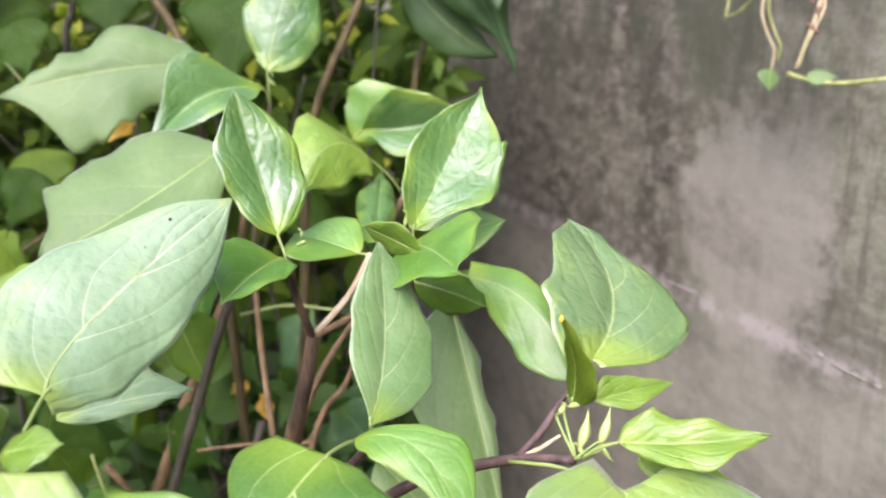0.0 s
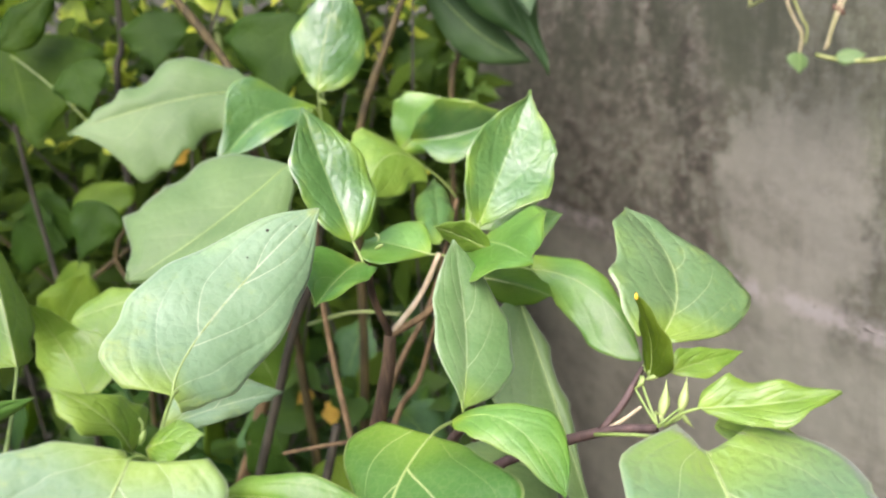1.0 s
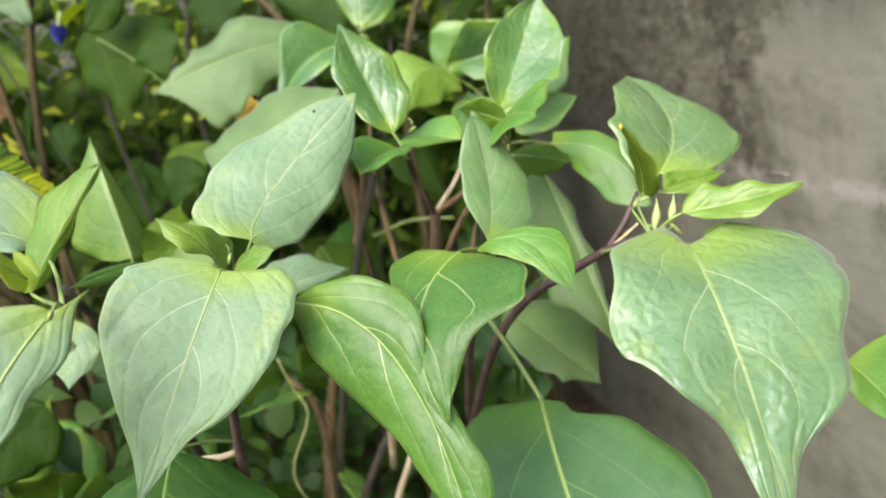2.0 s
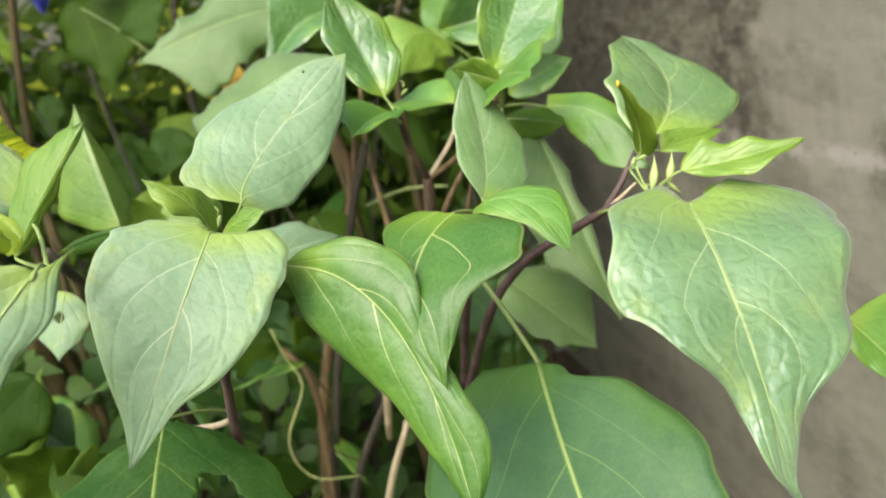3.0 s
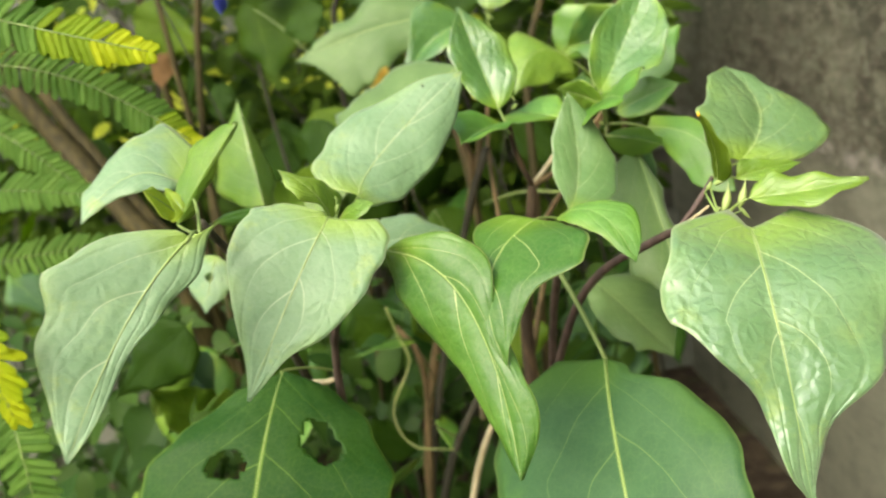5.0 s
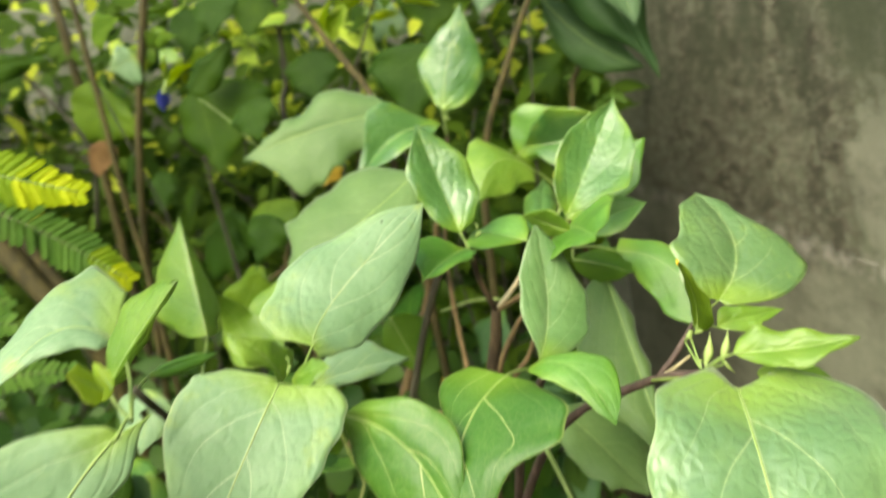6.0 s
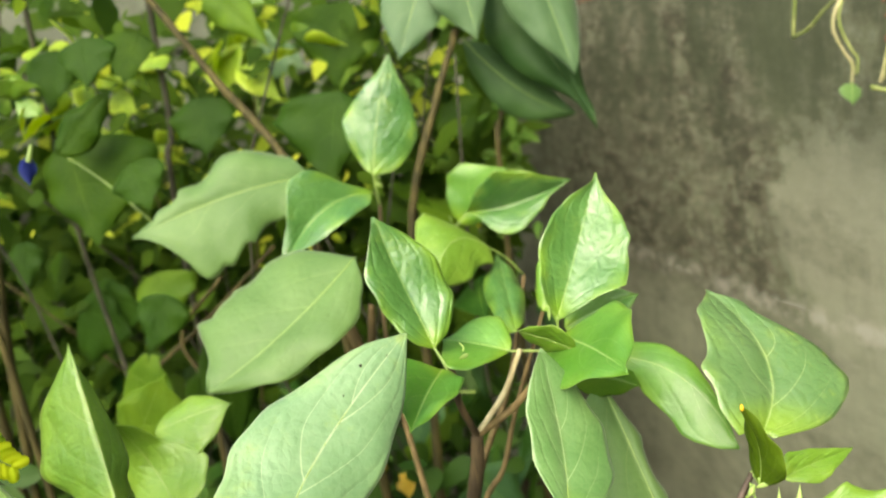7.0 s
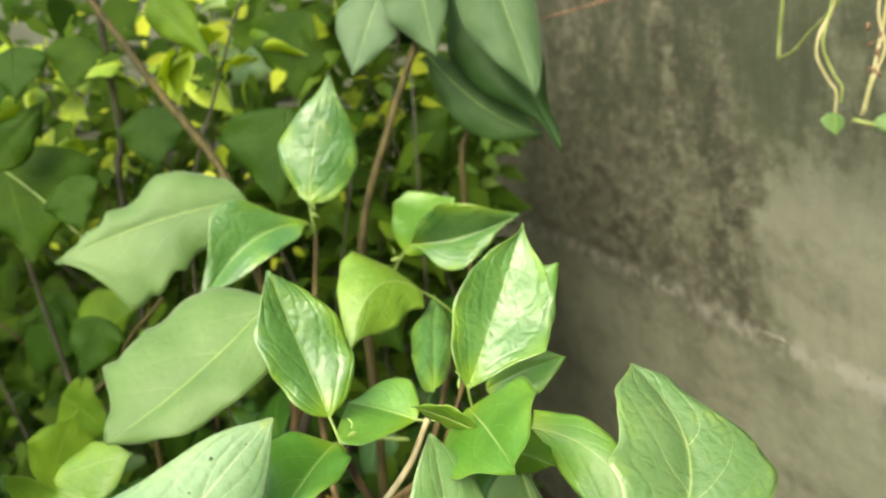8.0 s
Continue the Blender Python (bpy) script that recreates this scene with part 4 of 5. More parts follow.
tip_spot = bmesh.new()
bmesh.ops.create_icosphere(tip_spot, subdivisions=1, radius=0.0015)
tip_spot.transform(Matrix.Diagonal((0.8, 0.8, 1.6, 1.0)))
tip_spot.transform(Matrix.Translation(Vector((0.1045, 0.394, 1.2075)) - shrub.matrix_world.translation))
part("yellow_gall", tip_spot, YELLOW, shrub, "bright yellow spot on a leaf tip")

for place, size in (((-0.1068, 0.4015, 1.2585), 0.0011), ((-0.0945, 0.4195, 1.2560), 0.0006), ((-0.118, 0.392, 1.245), 0.0006)):
    dot = bmesh.new()
    bmesh.ops.create_icosphere(dot, subdivisions=1, radius=size)
    dot.transform(Matrix.Translation(Vector(place) - shrub.matrix_world.translation))
    part("leaf_speck", dot, BLACK, shrub, "tiny dark speck on a leaf")

# ---- the climbing plants behind ----
vine = thing("climbing_plant", (-0.45, 1.10, 0.0), "tangle of climbing stems with broad green leaves before the block wall", "climber")
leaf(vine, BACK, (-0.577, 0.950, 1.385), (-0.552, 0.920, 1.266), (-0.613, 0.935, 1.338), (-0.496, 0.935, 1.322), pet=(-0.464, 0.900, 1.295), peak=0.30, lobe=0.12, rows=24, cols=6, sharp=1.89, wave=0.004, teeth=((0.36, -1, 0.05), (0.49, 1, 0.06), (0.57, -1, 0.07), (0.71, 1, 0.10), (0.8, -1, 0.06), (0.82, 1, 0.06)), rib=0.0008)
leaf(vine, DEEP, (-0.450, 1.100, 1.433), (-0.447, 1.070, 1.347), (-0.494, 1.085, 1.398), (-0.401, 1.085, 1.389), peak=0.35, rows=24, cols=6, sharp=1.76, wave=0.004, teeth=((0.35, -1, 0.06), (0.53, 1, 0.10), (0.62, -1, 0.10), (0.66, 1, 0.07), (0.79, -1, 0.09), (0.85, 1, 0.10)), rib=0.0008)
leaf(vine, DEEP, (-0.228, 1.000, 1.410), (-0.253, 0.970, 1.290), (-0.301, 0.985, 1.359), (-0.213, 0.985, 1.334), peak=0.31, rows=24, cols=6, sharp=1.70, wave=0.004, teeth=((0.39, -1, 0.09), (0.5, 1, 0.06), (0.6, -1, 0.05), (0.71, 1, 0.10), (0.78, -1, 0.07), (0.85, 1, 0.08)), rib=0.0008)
leaf(vine, BACK_LIT, (-0.224, 1.200, 1.513), (-0.264, 1.170, 1.399), (-0.307, 1.185, 1.470), (-0.201, 1.185, 1.455), peak=0.27, rows=24, cols=6, sharp=2.06, wave=0.004, teeth=((0.41, -1, 0.08), (0.49, 1, 0.08), (0.59, -1, 0.06), (0.66, 1, 0.10), (0.74, -1, 0.05), (0.83, 1, 0.06)), rib=0.0008)
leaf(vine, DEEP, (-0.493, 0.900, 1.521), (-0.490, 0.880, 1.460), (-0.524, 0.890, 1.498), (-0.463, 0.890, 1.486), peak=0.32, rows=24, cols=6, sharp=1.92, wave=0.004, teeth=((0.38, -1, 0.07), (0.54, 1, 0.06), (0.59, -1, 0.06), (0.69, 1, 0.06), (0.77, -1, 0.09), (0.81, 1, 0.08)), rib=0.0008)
leaf(vine, BACK_LIT, (-0.369, 1.000, 1.564), (-0.289, 0.960, 1.475), (-0.347, 0.980, 1.507), (-0.306, 0.980, 1.528), peak=0.30, rows=24, cols=6, sharp=1.72, wave=0.004, teeth=((0.35, -1, 0.05), (0.48, 1, 0.09), (0.61, -1, 0.06), (0.67, 1, 0.06), (0.78, -1, 0.05), (0.84, 1, 0.10)), rib=0.0008)
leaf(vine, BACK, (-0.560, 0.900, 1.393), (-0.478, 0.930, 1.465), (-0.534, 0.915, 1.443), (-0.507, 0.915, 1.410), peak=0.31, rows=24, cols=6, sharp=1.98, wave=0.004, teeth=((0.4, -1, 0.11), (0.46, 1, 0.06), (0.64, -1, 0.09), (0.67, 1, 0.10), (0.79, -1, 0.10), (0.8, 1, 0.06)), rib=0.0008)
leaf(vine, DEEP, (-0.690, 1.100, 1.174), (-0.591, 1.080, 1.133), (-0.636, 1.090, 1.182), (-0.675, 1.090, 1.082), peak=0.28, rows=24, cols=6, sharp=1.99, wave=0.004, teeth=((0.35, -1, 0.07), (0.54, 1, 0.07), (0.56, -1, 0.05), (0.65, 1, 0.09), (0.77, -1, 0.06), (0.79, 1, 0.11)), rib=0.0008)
leaf(vine, BACK_LIT, (-0.547, 0.900, 1.107), (-0.479, 0.880, 1.056), (-0.495, 0.890, 1.116), (-0.538, 0.890, 1.040), peak=0.27, rows=24, cols=6, sharp=1.80, wave=0.004, teeth=((0.36, -1, 0.05), (0.46, 1, 0.06), (0.61, -1, 0.06), (0.64, 1, 0.08), (0.76, -1, 0.11), (0.79, 1, 0.08)), rib=0.0008)
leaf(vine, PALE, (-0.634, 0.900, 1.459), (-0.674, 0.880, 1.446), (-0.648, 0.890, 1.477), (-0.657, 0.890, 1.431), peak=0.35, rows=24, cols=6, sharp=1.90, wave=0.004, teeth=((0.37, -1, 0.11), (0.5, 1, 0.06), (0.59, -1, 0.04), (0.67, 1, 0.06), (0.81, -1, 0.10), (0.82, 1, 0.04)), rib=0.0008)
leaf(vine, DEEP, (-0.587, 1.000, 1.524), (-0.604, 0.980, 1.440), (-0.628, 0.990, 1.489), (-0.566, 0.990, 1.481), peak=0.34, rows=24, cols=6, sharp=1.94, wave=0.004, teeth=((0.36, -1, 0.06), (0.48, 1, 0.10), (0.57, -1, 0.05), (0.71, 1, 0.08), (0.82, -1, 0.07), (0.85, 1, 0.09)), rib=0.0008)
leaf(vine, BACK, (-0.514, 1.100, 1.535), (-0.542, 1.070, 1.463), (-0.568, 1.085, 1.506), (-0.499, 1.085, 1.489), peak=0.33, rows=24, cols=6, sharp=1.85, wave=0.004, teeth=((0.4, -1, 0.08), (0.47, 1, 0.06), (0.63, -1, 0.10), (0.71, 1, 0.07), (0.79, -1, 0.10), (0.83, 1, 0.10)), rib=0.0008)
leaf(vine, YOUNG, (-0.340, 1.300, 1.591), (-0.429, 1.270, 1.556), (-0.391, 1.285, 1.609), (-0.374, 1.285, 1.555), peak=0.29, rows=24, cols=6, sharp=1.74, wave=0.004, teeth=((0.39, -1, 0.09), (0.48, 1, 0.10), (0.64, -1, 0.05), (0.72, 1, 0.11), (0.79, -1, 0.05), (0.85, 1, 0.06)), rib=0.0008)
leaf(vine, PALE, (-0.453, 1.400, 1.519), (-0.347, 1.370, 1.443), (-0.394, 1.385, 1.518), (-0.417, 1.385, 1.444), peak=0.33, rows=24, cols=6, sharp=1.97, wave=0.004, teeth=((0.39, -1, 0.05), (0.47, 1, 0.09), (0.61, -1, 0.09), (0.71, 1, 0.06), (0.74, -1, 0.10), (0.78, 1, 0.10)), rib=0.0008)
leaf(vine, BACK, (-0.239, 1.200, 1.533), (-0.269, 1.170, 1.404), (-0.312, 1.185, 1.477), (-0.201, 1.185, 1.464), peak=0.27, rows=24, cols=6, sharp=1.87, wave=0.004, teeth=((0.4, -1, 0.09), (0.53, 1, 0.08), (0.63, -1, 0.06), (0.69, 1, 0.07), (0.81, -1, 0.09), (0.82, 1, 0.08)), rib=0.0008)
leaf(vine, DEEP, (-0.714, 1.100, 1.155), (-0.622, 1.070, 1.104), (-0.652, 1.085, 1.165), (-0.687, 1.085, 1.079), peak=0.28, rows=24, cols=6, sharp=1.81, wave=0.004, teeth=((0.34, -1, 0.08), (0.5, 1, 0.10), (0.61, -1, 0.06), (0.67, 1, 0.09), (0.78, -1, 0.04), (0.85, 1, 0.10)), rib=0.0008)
leaf(vine, BACK_LIT, (-0.646, 0.950, 1.494), (-0.578, 0.930, 1.478), (-0.612, 0.940, 1.498), (-0.617, 0.940, 1.468), peak=0.34, rows=24, cols=6, sharp=1.81, wave=0.004, teeth=((0.38, -1, 0.07), (0.52, 1, 0.07), (0.58, -1, 0.08), (0.72, 1, 0.05), (0.75, -1, 0.08), (0.85, 1, 0.08)), rib=0.0008)
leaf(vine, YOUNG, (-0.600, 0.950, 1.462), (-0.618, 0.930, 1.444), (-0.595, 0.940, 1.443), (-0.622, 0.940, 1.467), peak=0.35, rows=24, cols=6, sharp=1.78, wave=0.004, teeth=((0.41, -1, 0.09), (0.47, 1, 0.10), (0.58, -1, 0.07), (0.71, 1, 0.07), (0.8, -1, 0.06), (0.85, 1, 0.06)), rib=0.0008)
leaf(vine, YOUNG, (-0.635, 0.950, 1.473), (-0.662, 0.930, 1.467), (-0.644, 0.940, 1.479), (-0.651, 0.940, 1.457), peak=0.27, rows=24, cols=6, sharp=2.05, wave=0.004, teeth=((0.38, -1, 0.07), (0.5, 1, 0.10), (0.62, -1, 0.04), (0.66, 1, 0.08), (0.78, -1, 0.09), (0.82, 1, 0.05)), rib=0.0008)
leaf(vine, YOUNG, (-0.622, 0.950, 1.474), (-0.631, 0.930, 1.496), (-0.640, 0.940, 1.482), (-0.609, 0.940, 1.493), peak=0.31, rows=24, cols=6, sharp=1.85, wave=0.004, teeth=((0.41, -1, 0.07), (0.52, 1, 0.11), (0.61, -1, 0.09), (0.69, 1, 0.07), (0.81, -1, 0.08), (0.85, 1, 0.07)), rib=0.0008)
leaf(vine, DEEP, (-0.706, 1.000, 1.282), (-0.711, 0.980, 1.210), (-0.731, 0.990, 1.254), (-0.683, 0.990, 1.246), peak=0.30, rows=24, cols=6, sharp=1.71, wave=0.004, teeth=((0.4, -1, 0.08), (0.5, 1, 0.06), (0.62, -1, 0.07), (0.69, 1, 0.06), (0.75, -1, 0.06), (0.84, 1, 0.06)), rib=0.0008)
leaf(vine, BACK_LIT, (-0.526, 1.000, 1.211), (-0.512, 0.980, 1.129), (-0.551, 0.990, 1.166), (-0.483, 0.990, 1.173), peak=0.27, rows=24, cols=6, sharp=2.06, wave=0.004, teeth=((0.37, -1, 0.08), (0.49, 1, 0.08), (0.57, -1, 0.07), (0.71, 1, 0.06), (0.79, -1, 0.07), (0.8, 1, 0.04)), rib=0.0008)
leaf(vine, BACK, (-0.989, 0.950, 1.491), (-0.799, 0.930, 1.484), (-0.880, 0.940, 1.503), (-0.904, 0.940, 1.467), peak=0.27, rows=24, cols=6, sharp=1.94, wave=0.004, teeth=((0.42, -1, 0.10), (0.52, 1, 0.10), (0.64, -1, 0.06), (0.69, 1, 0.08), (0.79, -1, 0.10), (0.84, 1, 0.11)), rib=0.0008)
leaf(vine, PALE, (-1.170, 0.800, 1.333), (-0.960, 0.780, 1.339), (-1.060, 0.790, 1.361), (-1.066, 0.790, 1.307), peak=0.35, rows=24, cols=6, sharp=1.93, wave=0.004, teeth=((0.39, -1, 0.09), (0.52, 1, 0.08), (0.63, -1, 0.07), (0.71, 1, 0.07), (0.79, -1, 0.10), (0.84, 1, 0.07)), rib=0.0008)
leaf(vine, BACK_LIT, (-0.932, 1.100, 1.424), (-0.762, 1.080, 1.335), (-0.827, 1.090, 1.419), (-0.877, 1.090, 1.339), peak=0.26, rows=24, cols=6, sharp=1.78, wave=0.004, teeth=((0.37, -1, 0.09), (0.54, 1, 0.10), (0.59, -1, 0.07), (0.71, 1, 0.06), (0.77, -1, 0.04), (0.79, 1, 0.08)), rib=0.0008)
leaf(vine, BACK_LIT, (-0.442, 0.700, 1.091), (-0.389, 0.700, 1.168), (-0.450, 0.700, 1.140), (-0.382, 0.700, 1.119), peak=0.31, rows=24, cols=6, sharp=1.73, wave=0.004, teeth=((0.39, -1, 0.07), (0.54, 1, 0.08), (0.57, -1, 0.05), (0.72, 1, 0.11), (0.81, -1, 0.08), (0.8, 1, 0.05)), rib=0.0008)
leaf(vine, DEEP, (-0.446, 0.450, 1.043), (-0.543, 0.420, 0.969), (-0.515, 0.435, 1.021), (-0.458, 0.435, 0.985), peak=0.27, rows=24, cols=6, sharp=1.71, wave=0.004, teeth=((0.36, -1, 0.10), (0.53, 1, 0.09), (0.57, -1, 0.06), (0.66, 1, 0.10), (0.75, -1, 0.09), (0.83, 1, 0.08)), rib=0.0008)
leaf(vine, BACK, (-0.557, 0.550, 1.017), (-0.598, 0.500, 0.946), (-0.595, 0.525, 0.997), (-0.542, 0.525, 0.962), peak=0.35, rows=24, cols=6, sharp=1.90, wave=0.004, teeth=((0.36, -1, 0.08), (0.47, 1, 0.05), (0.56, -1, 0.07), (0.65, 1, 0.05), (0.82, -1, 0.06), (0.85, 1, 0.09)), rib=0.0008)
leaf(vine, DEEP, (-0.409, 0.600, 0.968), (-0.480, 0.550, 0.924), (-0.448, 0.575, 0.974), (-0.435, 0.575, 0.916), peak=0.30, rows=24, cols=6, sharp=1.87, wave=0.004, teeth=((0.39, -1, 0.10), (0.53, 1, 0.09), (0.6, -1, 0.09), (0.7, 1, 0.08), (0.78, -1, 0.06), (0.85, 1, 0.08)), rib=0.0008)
leaf(vine, BACK_LIT, (-0.496, 0.500, 0.891), (-0.524, 0.450, 0.968), (-0.504, 0.475, 0.955), (-0.518, 0.475, 0.892), peak=0.27, rows=24, cols=6, sharp=1.96, wave=0.004, teeth=((0.35, -1, 0.10), (0.48, 1, 0.07), (0.61, -1, 0.10), (0.67, 1, 0.07), (0.77, -1, 0.04), (0.85, 1, 0.04)), rib=0.0008)
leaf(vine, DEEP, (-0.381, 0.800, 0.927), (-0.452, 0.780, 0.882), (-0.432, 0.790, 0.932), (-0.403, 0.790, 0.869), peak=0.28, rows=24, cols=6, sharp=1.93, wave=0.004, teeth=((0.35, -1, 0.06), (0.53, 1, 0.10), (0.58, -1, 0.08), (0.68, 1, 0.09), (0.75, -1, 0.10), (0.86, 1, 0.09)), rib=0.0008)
leaf(vine, BACK_LIT, (-0.193, 0.800, 0.896), (-0.177, 0.780, 0.822), (-0.224, 0.790, 0.857), (-0.147, 0.790, 0.861), peak=0.36, rows=24, cols=6, sharp=1.94, wave=0.004, teeth=((0.41, -1, 0.07), (0.53, 1, 0.10), (0.61, -1, 0.05), (0.69, 1, 0.10), (0.76, -1, 0.09), (0.85, 1, 0.08)), rib=0.0008)
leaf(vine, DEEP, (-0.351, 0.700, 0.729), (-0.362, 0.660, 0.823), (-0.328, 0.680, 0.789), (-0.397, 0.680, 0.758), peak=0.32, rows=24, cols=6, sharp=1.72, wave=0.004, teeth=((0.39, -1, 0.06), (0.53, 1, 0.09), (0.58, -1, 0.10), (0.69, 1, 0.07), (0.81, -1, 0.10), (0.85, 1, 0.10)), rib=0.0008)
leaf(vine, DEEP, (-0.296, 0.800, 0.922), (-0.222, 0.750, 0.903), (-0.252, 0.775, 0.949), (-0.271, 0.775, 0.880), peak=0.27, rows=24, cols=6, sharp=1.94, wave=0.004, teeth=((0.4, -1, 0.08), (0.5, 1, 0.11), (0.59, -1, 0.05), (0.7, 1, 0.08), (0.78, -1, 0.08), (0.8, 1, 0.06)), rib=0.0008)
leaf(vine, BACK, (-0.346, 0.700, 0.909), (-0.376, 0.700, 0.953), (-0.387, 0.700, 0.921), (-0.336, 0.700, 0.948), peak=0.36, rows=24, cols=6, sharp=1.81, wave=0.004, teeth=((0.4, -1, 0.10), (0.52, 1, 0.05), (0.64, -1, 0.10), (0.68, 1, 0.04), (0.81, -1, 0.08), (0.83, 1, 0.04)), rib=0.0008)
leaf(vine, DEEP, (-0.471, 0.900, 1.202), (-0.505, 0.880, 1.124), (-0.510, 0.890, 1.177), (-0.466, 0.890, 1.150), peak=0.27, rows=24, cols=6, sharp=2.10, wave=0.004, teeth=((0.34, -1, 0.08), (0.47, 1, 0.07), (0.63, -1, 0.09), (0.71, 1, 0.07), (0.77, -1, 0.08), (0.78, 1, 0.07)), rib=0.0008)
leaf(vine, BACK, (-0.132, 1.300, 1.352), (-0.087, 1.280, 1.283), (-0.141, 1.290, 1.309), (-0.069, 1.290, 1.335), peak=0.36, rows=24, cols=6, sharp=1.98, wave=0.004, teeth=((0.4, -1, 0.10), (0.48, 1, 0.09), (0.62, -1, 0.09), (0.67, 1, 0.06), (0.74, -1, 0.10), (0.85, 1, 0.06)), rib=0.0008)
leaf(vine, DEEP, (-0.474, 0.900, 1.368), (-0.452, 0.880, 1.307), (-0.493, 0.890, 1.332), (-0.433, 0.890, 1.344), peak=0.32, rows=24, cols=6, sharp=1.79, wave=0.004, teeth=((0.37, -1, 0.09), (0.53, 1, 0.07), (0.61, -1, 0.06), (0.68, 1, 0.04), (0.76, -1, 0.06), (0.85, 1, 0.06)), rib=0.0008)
BRIGHT = (
    (-0.60, 1.15, 1.51, 0.03, 7),
    (-0.41, 1.15, 1.49, 0.03, 10),
    (-0.48, 1.15, 1.46, 0.02, 6),
    (-0.34, 1.20, 1.53, 0.05, 14),
    (-0.36, 1.25, 1.45, 0.04, 9),
    (-0.57, 1.10, 1.40, 0.03, 7),
    (-0.63, 1.10, 1.46, 0.03, 7),
    (-0.71, 1.10, 1.55, 0.04, 9),
    (-0.62, 1.10, 1.48, 0.04, 9),
    (-1.21, 1.10, 1.52, 0.03, 7),
    (-0.61, 1.20, 1.42, 0.05, 12),
    (-0.71, 1.20, 1.45, 0.05, 10),
    (-0.17, 1.40, 1.49, 0.05, 6),
    (-0.22, 1.30, 1.52, 0.05, 8),
)
for pts, r, mat in (
    ([(-0.79, 0.93, 0.0), (-0.765, 0.93, 0.7), (-0.734, 0.93, 1.074), (-0.687, 0.93, 1.336), (-0.604, 0.95, 1.623), (-0.56, 0.96, 1.8)], 0.0068, BROWN),
    ([(-0.70, 0.90, 0.0), (-0.704, 0.90, 1.049), (-0.712, 0.90, 1.218), (-0.717, 0.90, 1.439), (-0.74, 0.92, 1.75)], 0.0056, BROWN),
    ([(-0.53, 1.10, 0.0), (-0.54, 1.10, 0.9), (-0.520, 1.10, 1.324), (-0.502, 1.10, 1.393), (-0.490, 1.10, 1.566), (-0.47, 1.1, 1.8)], 0.0055, BLACK),
    ([(-0.24, 0.92, 0.4), (-0.25, 0.91, 1.0), (-0.284, 0.926, 1.300), (-0.312, 0.956, 1.364), (-0.378, 0.995, 1.447), (-0.438, 1.026, 1.536), (-0.483, 1.053, 1.595), (-0.532, 1.069, 1.656)], 0.0064, BROWN),
    ([(-0.21, 0.90, 0.0), (-0.19, 0.92, 0.7), (-0.170, 0.95, 1.005), (-0.160, 0.98, 1.229), (-0.110, 1.03, 1.370), (-0.070, 1.07, 1.460)], 0.0066, BROWN),
    ([(-0.05, 1.22, 0.3), (-0.055, 1.17, 1.0), (-0.043, 1.15, 1.290), (-0.030, 1.20, 1.352), (-0.02, 1.24, 1.6)], 0.0055, BROWN),
    ([(-0.43, 0.80, 0.0), (-0.361, 0.80, 0.668), (-0.289, 0.80, 0.912), (-0.239, 0.80, 1.029), (-0.213, 0.80, 1.098), (-0.217, 0.80, 1.152), (-0.24, 0.81, 1.20)], 0.0080, TAN),
    ([(-0.215, 0.80, 1.095), (-0.200, 0.80, 1.13), (-0.19, 0.80, 1.18)], 0.0055, TAN),
    ([(-0.42, 0.72, 0.1), (-0.320, 0.72, 0.693), (-0.213, 0.72, 1.036), (-0.162, 0.72, 1.154)], 0.0060, BLACK),
    ([(-0.40, 0.70, 0.3), (-0.292, 0.70, 0.695), (-0.197, 0.70, 0.868), (-0.16, 0.71, 0.98)], 0.0065, BLACK),
    ([(-0.28, 0.60, 0.5), (-0.208, 0.60, 0.759), (-0.159, 0.60, 0.868)], 0.0050, DRY),
    ([(-0.29, 0.62, 0.99), (-0.282, 0.62, 0.952), (-0.273, 0.62, 0.916), (-0.309, 0.62, 0.849), (-0.292, 0.62, 0.801), (-0.24, 0.63, 0.79)], 0.0014, VINE_G),
    ([(-0.26, 0.62, 0.94), (-0.245, 0.62, 0.89), (-0.262, 0.62, 0.84), (-0.225, 0.62, 0.81)], 0.0013, BROWN),
    ([(-0.191, 0.76, 1.075), (-0.14, 0.76, 1.086), (-0.088, 0.76, 1.081)], 0.0020, STALK),
    ([(-0.321, 0.70, 0.933), (-0.297, 0.70, 0.891), (-0.299, 0.70, 0.805), (-0.33, 0.70, 0.60)], 0.0045, TAN),
    ([(-0.62, 1.05, 0.0), (-0.63, 1.05, 0.9), (-0.66, 1.06, 1.30), (-0.63, 1.05, 1.75)], 0.0045, BLACK),
    ([(-0.95, 1.10, 0.0), (-0.90, 1.10, 1.0), (-0.93, 1.12, 1.7)], 0.010, BROWN),
    ([(-0.86, 1.00, 1.2), (-0.82, 0.98, 1.34), (-0.90, 0.98, 1.46), (-0.98, 1.0, 1.55)], 0.004, BLACK),
    ([(-0.52, 0.95, 0.5), (-0.47, 0.95, 1.0), (-0.50, 0.97, 1.12), (-0.42, 0.96, 1.20)], 0.0036, BROWN),
    ([(-0.60, 1.00, 1.05), (-0.48, 1.02, 1.13), (-0.36, 1.02, 1.22)], 0.0035, BROWN),
    ([(-0.47, 1.60, 0.8), (-0.52, 1.58, 1.3), (-0.545, 1.62, 1.55), (-0.55, 1.64, 1.8)], 0.0060, STALK),
):
    stalk("stem", pts, r, r * 0.75, mat, vine, 18, 7, 0.25)
stalk("broken_stem", [(-0.262, 0.362, 1.014), (-0.235, 0.357, 1.017), (-0.213, 0.353, 1.023)], 0.0030, 0.0026, DRY, vine, 6, 7, 0.2, "snapped dry pale twig")
